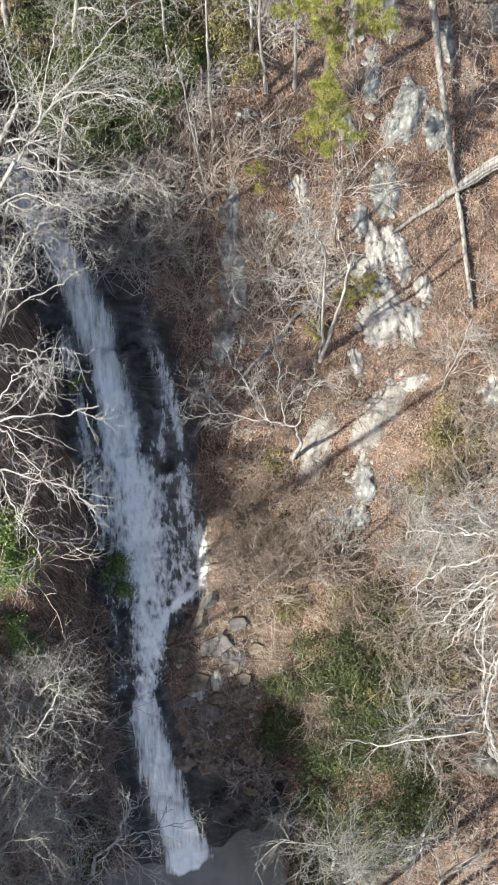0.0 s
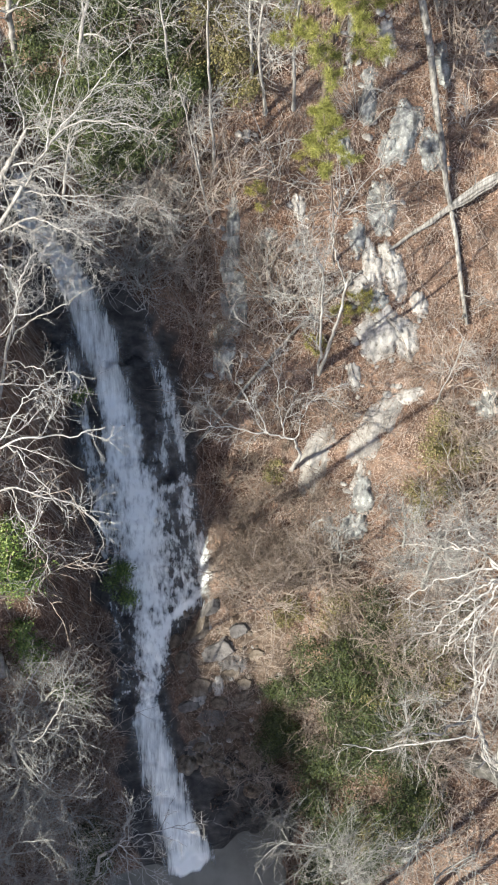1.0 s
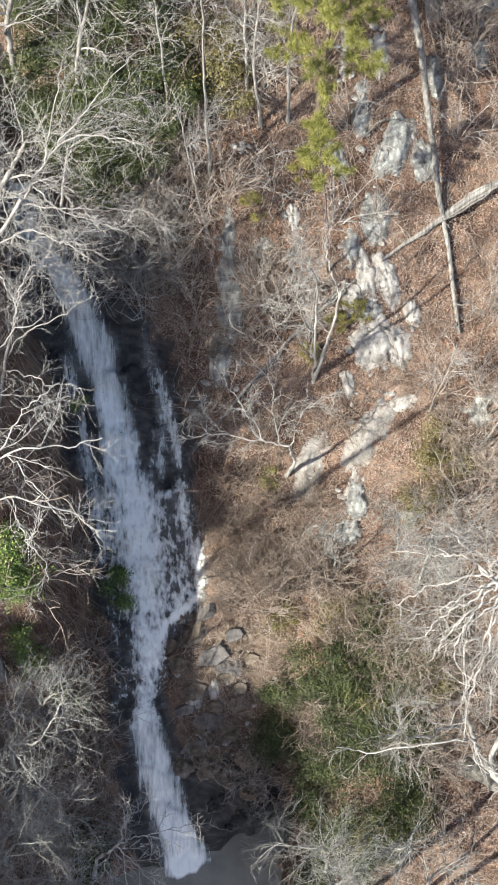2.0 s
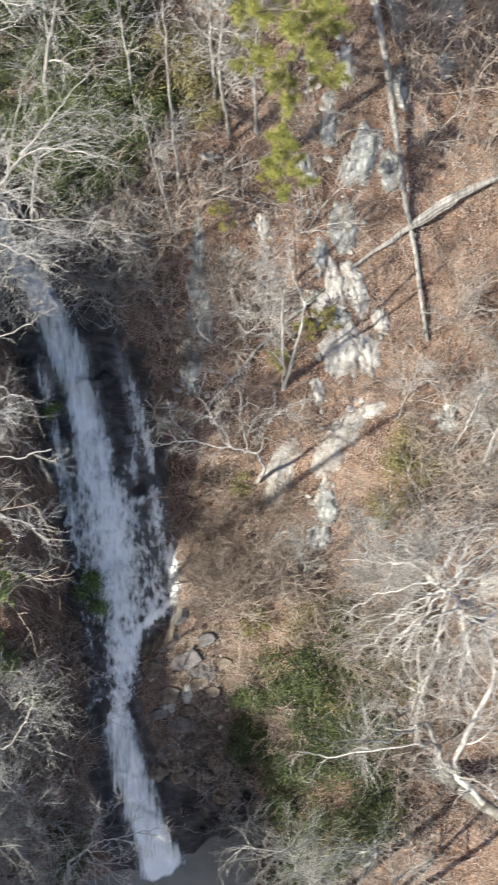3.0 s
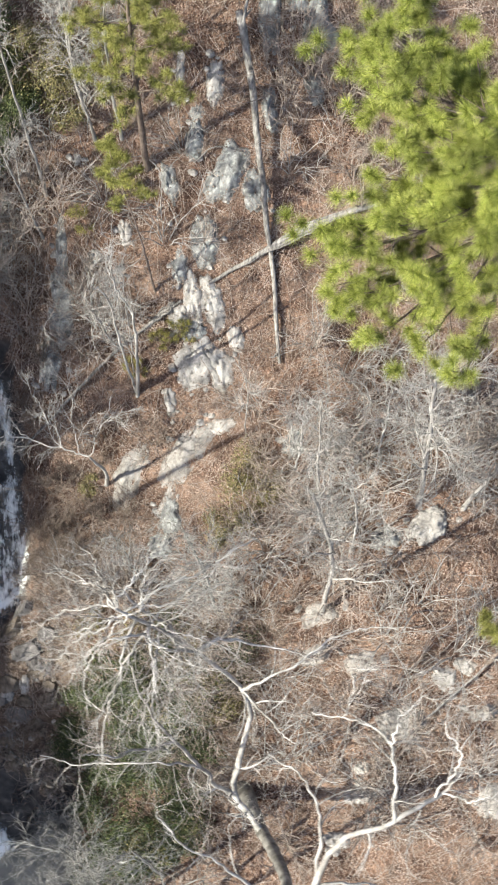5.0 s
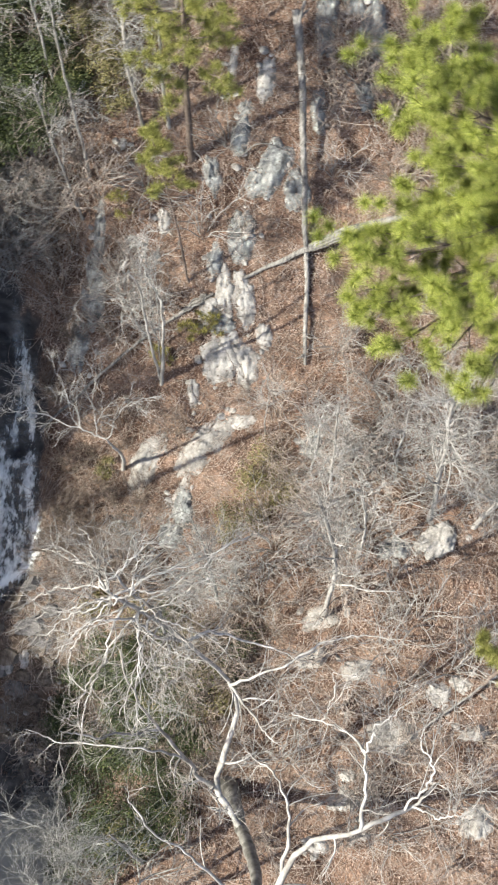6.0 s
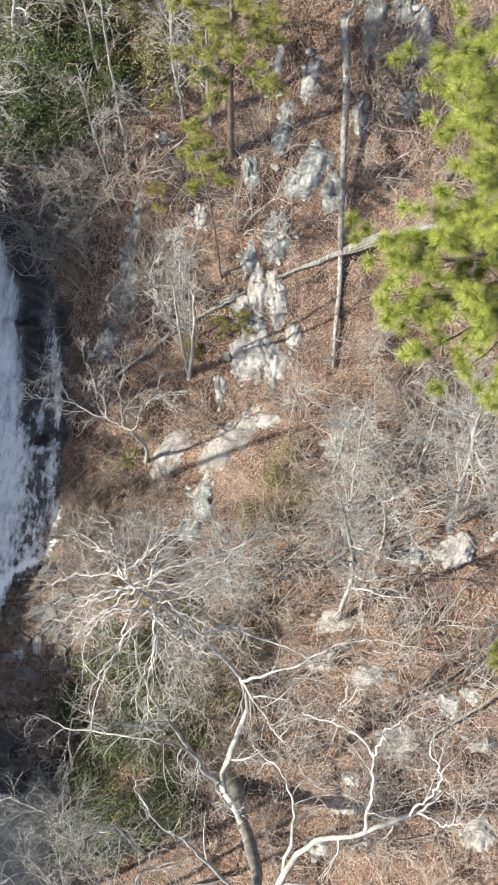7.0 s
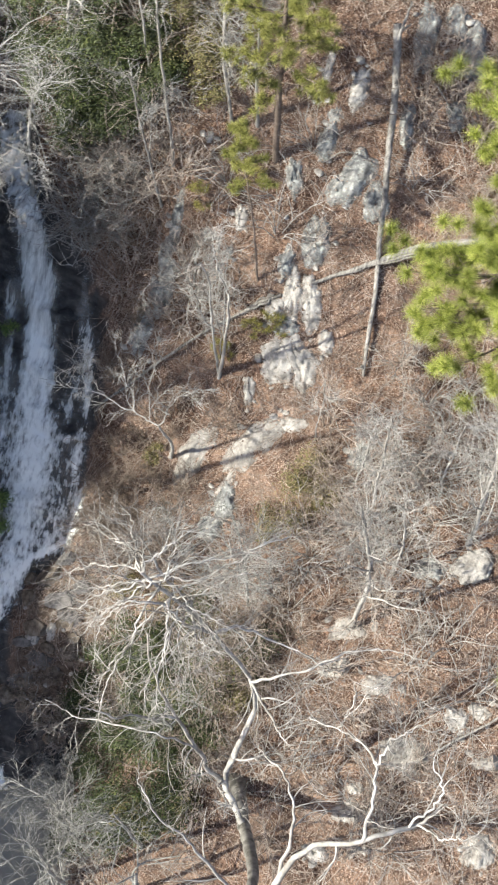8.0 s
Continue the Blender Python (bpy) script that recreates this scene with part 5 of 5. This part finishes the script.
def pine(x, y, height, girth, first, branches, reach, tufts, count, length, width, material, label, lean=(0, 0), rise=0.25, tips=(), droop=0.0):
    """A pine: trunk, branches in whorls and rosettes of needles at the shoots."""
    z = float(ground_z(x, y))
    tree = anchor("pine_tree", x, y, z)
    path = smooth_path([(0, 0, -0.3), (lean[0] * 0.4, lean[1] * 0.4, height * 0.5), (lean[0], lean[1], height)], 24, 0.015)
    rad = girth * np.linspace(1, 0.15, 24)
    v, f = tubes(path[None], rad[None], 9)
    mesh_object("trunk", v, f, PINE_BARK, tree)
    ends = []
    for tip in tips:
        tip = (A(tip) - A([x, y, z])) * A([0.82, 0.9, 1.0])
        ends.append((min(0.97, max(first, (tip[2] - 0.12 * math.hypot(tip[0], tip[1])) / height)), tip))
    for k in range(branches):
        t = first + (1 - first) * (k + 0.5) / branches
        a = k * 2.4 + rng.uniform(-0.3, 0.3)
        ln = reach * (1 - 0.75 * ((t - first) / (1 - first)) ** 1.5) * rng.uniform(0.8, 1.1)
        ends.append((t, path[int(t * 23)] + A([math.cos(a), math.sin(a), rise]) * ln))
    for t, tip in ends:
        s = path[int(t * 23)]
        ln = float(np.linalg.norm(tip - s))
        p = smooth_path([s, s + (tip - s) * 0.5 - A([0, 0, droop * ln]), tip], 12, 0.03)
        r = np.linspace(max(girth * 0.28 * ln / reach, 0.012), 0.009, 12)
        br = mesh_object("branch", *tubes(p[None], r[None], 6), PINE_BARK, tree)
        shoots, sr = grow(p[None], r[None], tufts, 0.26 * ln + 0.12, 46, 6, 0.12, 0.12, low=0.3, thin=0.6, least=0.006, fall=0.45)
        more, mr = grow(shoots, sr, 1, 0.14 * ln + 0.06, 48, 4, 0.12, 0.16, low=0.5, thin=0.7, least=0.005)
        sv, sf = joined([tubes(shoots, sr, 4), tubes(more, mr, 3)])
        tagged(mesh_object("side_shoot", sv, sf, PINE_BARK, br), kind="stuff")
        buds = np.concatenate([shoots[:, -1], more[:, -1], p[-1:]])
        ways = np.concatenate([shoots[:, -1] - shoots[:, -2], more[:, -1] - more[:, -2], p[-1:] - p[-2:-1]])
        nv, nf = needles(buds, unit(ways) + A([0, 0, 0.7]), count, length, width)
        tagged(mesh_object("needles", nv, nf, material, br, smooth=False), kind="stuff")
    return tagged(tree, label, "tree", "pines")


TIPS = [(7.9, 19.0, 29.8), (8.5, 18.3, 30.1), (8.3, 19.8, 29.9), (8.8, 17.2, 30.3), (7.4, 14.3, 27.6), (8.5, 13.4, 27.0), (7.9, 13.9, 26.6), (8.0, 14.9, 27.9), (9.6, 12.8, 26.5), (10.8, 12.5, 26.5), (12.1, 12.0, 26.4), (8.9, 16.2, 28.4), (8.7, 18.2, 28.6), (8.8, 19.6, 29.1), (9.6, 20.0, 29.7), (9.8, 16.3, 29.4), (10.6, 14.6, 29.0), (9.5, 14.8, 28.4), (11.5, 13.3, 27.8), (10.5, 17.9, 29.9), (11.1, 15.9, 29.9), (12.2, 14.2, 29.2), (10.3, 13.5, 27.8), (8.5, 14.3, 28.0)]
pine(13.6, 17.2, 18.5, 0.24, 0.68, 10, 4.2, 11, 430, 0.34, 0.0072, NEEDLE, "tall pine with bright green bushy needle tufts", tips=TIPS, droop=0.05)
pine(2.4, 23.8, 11.5, 0.13, 0.4, 28, 1.9, 10, 80, 0.28, 0.011, NEEDLE_DULL, "young pine with soft yellow-green needles on the slope", lean=(0.3, -0.3))
pine(2.95, 20.55, 9.0, 0.05, 0.66, 12, 0.75, 7, 60, 0.24, 0.011, NEEDLE_DULL, "thin leaning pine sapling with a small tufted top", lean=(-0.9, 0.4))
pine(15.8, 9.0, 7.4, 0.09, 0.62, 11, 1.2, 8, 150, 0.3, 0.007, NEEDLE_DULL, "young pine with bright needles at the slope's edge")
for x, y, h in ((0.21, 21.9, 1.5), (1.9, 23.0, 1.1), (3.95, 19.4, 0.6), (2.3, 18.2, 0.6), (3.3, 19.1, 0.6)):
    pine(x, y, h, 0.025, 0.25, 7, 0.5, 3, 34, 0.19, 0.009, NEEDLE_YELLOW, "knee-high yellowish pine seedling among dead leaves")


# ---- fallen wood ----
def fallen(points, girth, label, stubs=(), taper=0.55, wander=0.015, sides=10, splits=()):
    """A trunk on the ground; heights are given above the soil."""
    pts = [(x, y, float(terrain(x, y)) + h) for x, y, h in points]
    log = anchor("fallen_log", pts[0][0], pts[0][1], pts[0][2])
    p = smooth_path(pts, 40, wander)
    r = girth * np.linspace(1, taper, 40) * (1 + 0.12 * (vnoise(np.arange(40) * 0.7, np.zeros(40), 41) - 0.5))
    tube_part("log", p, r, sides, DEAD_WOOD, log)
    for at, way, ln, thick in stubs:
        s = p[int(at * 39)]
        q = smooth_path([s, s + A(way) * ln * 0.5 + A([0, 0, 0.05]), s + A(way) * ln], 9, 0.03)
        tube_part("branch_stub", q, np.linspace(thick, thick * 0.4, 9), 6, DEAD_WOOD, log)
    for lo, hi, aside, thick in splits:
        k = np.linspace(lo * 39, hi * 39, 16).astype(int)
        q = p[k] + A(aside) * np.sin(np.linspace(0.15, 2.7, 16))[:, None] + rng.normal(0, 0.012, (16, 3))
        tube_part("splinter", q, thick * (0.35 + 0.65 * np.sin(np.linspace(0.2, 2.9, 16))), 5, DEAD_WOOD, log)
    return tagged(log, label, "fallen log", "fallen wood")


fallen([(7.65, 18.7, 0.15), (6.85, 22.1, 0.35), (6.1, 24.6, 0.8), (5.2, 27.45, 1.3)], 0.065, "long grey dead trunk lying up the slope with a split top", taper=2.1,
       stubs=((0.97, (0.05, 0.5, 0.75), 1.6, 0.07), (0.94, (-0.5, 0.1, 0.2), 0.6, 0.06), (0.98, (0.4, 0.5, 0.2), 0.8, 0.06), (0.05, (-0.5, -0.3, 0.1), 0.5, 0.05), (0.1, (0.6, -0.1, 0.3), 0.8, 0.025)))
fallen([(4.85, 20.9, 0.1), (6.8, 22.0, 0.25), (8.6, 22.9, 0.4), (10.8, 23.8, 0.4)], 0.062, "pale weathered log lying across the slope", taper=1.9,
       stubs=((0.35, (0.3, -0.5, 0.2), 0.9, 0.03), (0.5, (0.2, 0.6, 0.3), 0.8, 0.03), (0.97, (0.6, 0.5, 0.4), 0.7, 0.06), (0.95, (0.7, -0.3, 0.3), 0.9, 0.05)),
       splits=((0.1, 0.8, (0.05, -0.13, 0.03), 0.055), (0.25, 0.92, (-0.04, 0.1, 0.05), 0.045), (0.3, 0.7, (0.08, -0.24, 0.0), 0.04), (0.05, 0.5, (0.02, -0.06, 0.06), 0.035)))
fallen([(2.78, 19.58, 0.12), (3.26, 19.93, 0.22), (3.67, 20.22, 0.2)], 0.08, "rotten brown log end broken into splinters", taper=0.6,
       splits=((0.0, 0.9, (0.05, -0.12, 0.03), 0.05), (0.1, 0.95, (-0.04, 0.1, 0.04), 0.04)))
fallen([(-1.95, 15.7, 0.5), (0.3, 17.5, 0.35), (2.3, 19.2, 0.25), (3.9, 20.3, 0.15)], 0.055, "thin bare fallen trunk propped over the leaves", taper=1.1)
fallen([(13.7, 6.8, 0.4), (16.0, 9.2, 0.6), (17.6, 10.8, 0.6)], 0.04, "thin fallen pole over the lower boulders", taper=1.3)
fallen([(4.0, 24.1, 0.1), (4.8, 24.5, 0.3), (5.7, 24.5, 0.15)], 0.03, "pale dead branch on the leaf litter", taper=0.5)
fallen([(6.9, 26.9, 0.4), (7.8, 26.3, 0.5), (8.6, 25.6, 0.2)], 0.035, "pale dead branch on the leaf litter", taper=0.5)


for pts, g in (([(-1.6, 4.9, 0.5), (-0.5, 4.3, 0.9), (0.6, 3.9, 0.8), (1.6, 4.2, 0.5)], 0.035), ([(-1.2, 3.2, 0.3), (-0.2, 3.9, 0.8), (0.9, 3.4, 0.9)], 0.028), ([(-2.0, 5.9, 0.4), (-1.0, 4.9, 0.6), (-0.4, 3.6, 0.5)], 0.03), ([(0.2, 5.4, 0.4), (0.5, 4.2, 0.9), (0.3, 3.0, 0.8)], 0.028), ([(-2.2, 2.6, 0.5), (-0.8, 2.3, 0.9), (0.6, 2.6, 1.0)], 0.022)):
    fallen(pts, g, "bleached dead branch caught across the dark rocky bay", taper=0.4, wander=0.05, sides=6,
           stubs=((0.3, (0.3, 0.6, 0.2), 0.7, g * 0.6), (0.5, (-0.2, -0.7, 0.3), 0.8, g * 0.6), (0.7, (0.7, 0.3, 0.3), 0.7, g * 0.5)))


# ---- leaf litter ----
def litter(count):
    """Dead leaves strewn over the soil, joined: nobody could count them."""
    x, y = rng.uniform(-10, 18, count), rng.uniform(-1, 31.5, count)
    keep = rng.random(count) > np.maximum(wetness(x, y) * 1.2, stoniness(x, y) * 0.6)
    clump = vnoise(x * 0.8, y * 0.8, 51) + 0.5 * vnoise(x * 2.5, y * 2.5, 52)
    keep &= rng.random(count) < 0.35 + 0.7 * clump
    x, y = x[keep], y[keep]
    z = ground_z(x, y) + rng.uniform(0.01, 0.06, len(x))
    e = 0.15
    out = np.stack([-(ground_z(x + e, y) - ground_z(x - e, y)) / (2 * e), -(ground_z(x, y + e) - ground_z(x, y - e)) / (2 * e), np.ones(len(x))], -1)
    spots = np.concatenate([np.stack([x, y, z], -1)] + ROCK_LEAVES)
    up = np.concatenate([unit(out), np.tile(A([0, -0.5, 0.85]), (len(spots) - len(x), 1))])
    v, f = leaves_at(spots, up, 0.07, 0.046, 0.4)
    ob = mesh_object("leaf_litter", v, f, DEAD_LEAF, smooth=False)
    tagged(ob, "brown and tan fallen leaves covering the slope", "fallen leaves", kind="stuff")


litter(340000)


def sticks(count):
    """Broken twigs lying about."""
    x, y = rng.uniform(-10, 18, count), rng.uniform(-2, 31, count)
    ok = wetness(x, y) < 0.3
    x, y = x[ok], y[ok]
    a, ln = rng.uniform(0, 2 * math.pi, len(x)), rng.uniform(0.3, 1.5, len(x))
    p = np.empty((len(x), 5, 3))
    for k in range(5):
        q = (k / 4 - 0.5) * ln
        p[:, k, 0] = x + np.cos(a) * q + rng.normal(0, 0.03, len(x))
        p[:, k, 1] = y + np.sin(a) * q + rng.normal(0, 0.03, len(x))
    p[..., 2] = ground_z(p[..., 0], p[..., 1]) + 0.05 + rng.uniform(0, 0.1, (len(x), 1))
    v, f = tubes(p, rng.uniform(0.003, 0.0085, (len(x), 1)) * np.ones((1, 5)), 3)
    ob = mesh_object("twig_litter", v, f, BROWN_BARK)
    tagged(ob, "broken grey-brown twigs scattered over the leaves", "twigs", kind="stuff")


sticks(17000)
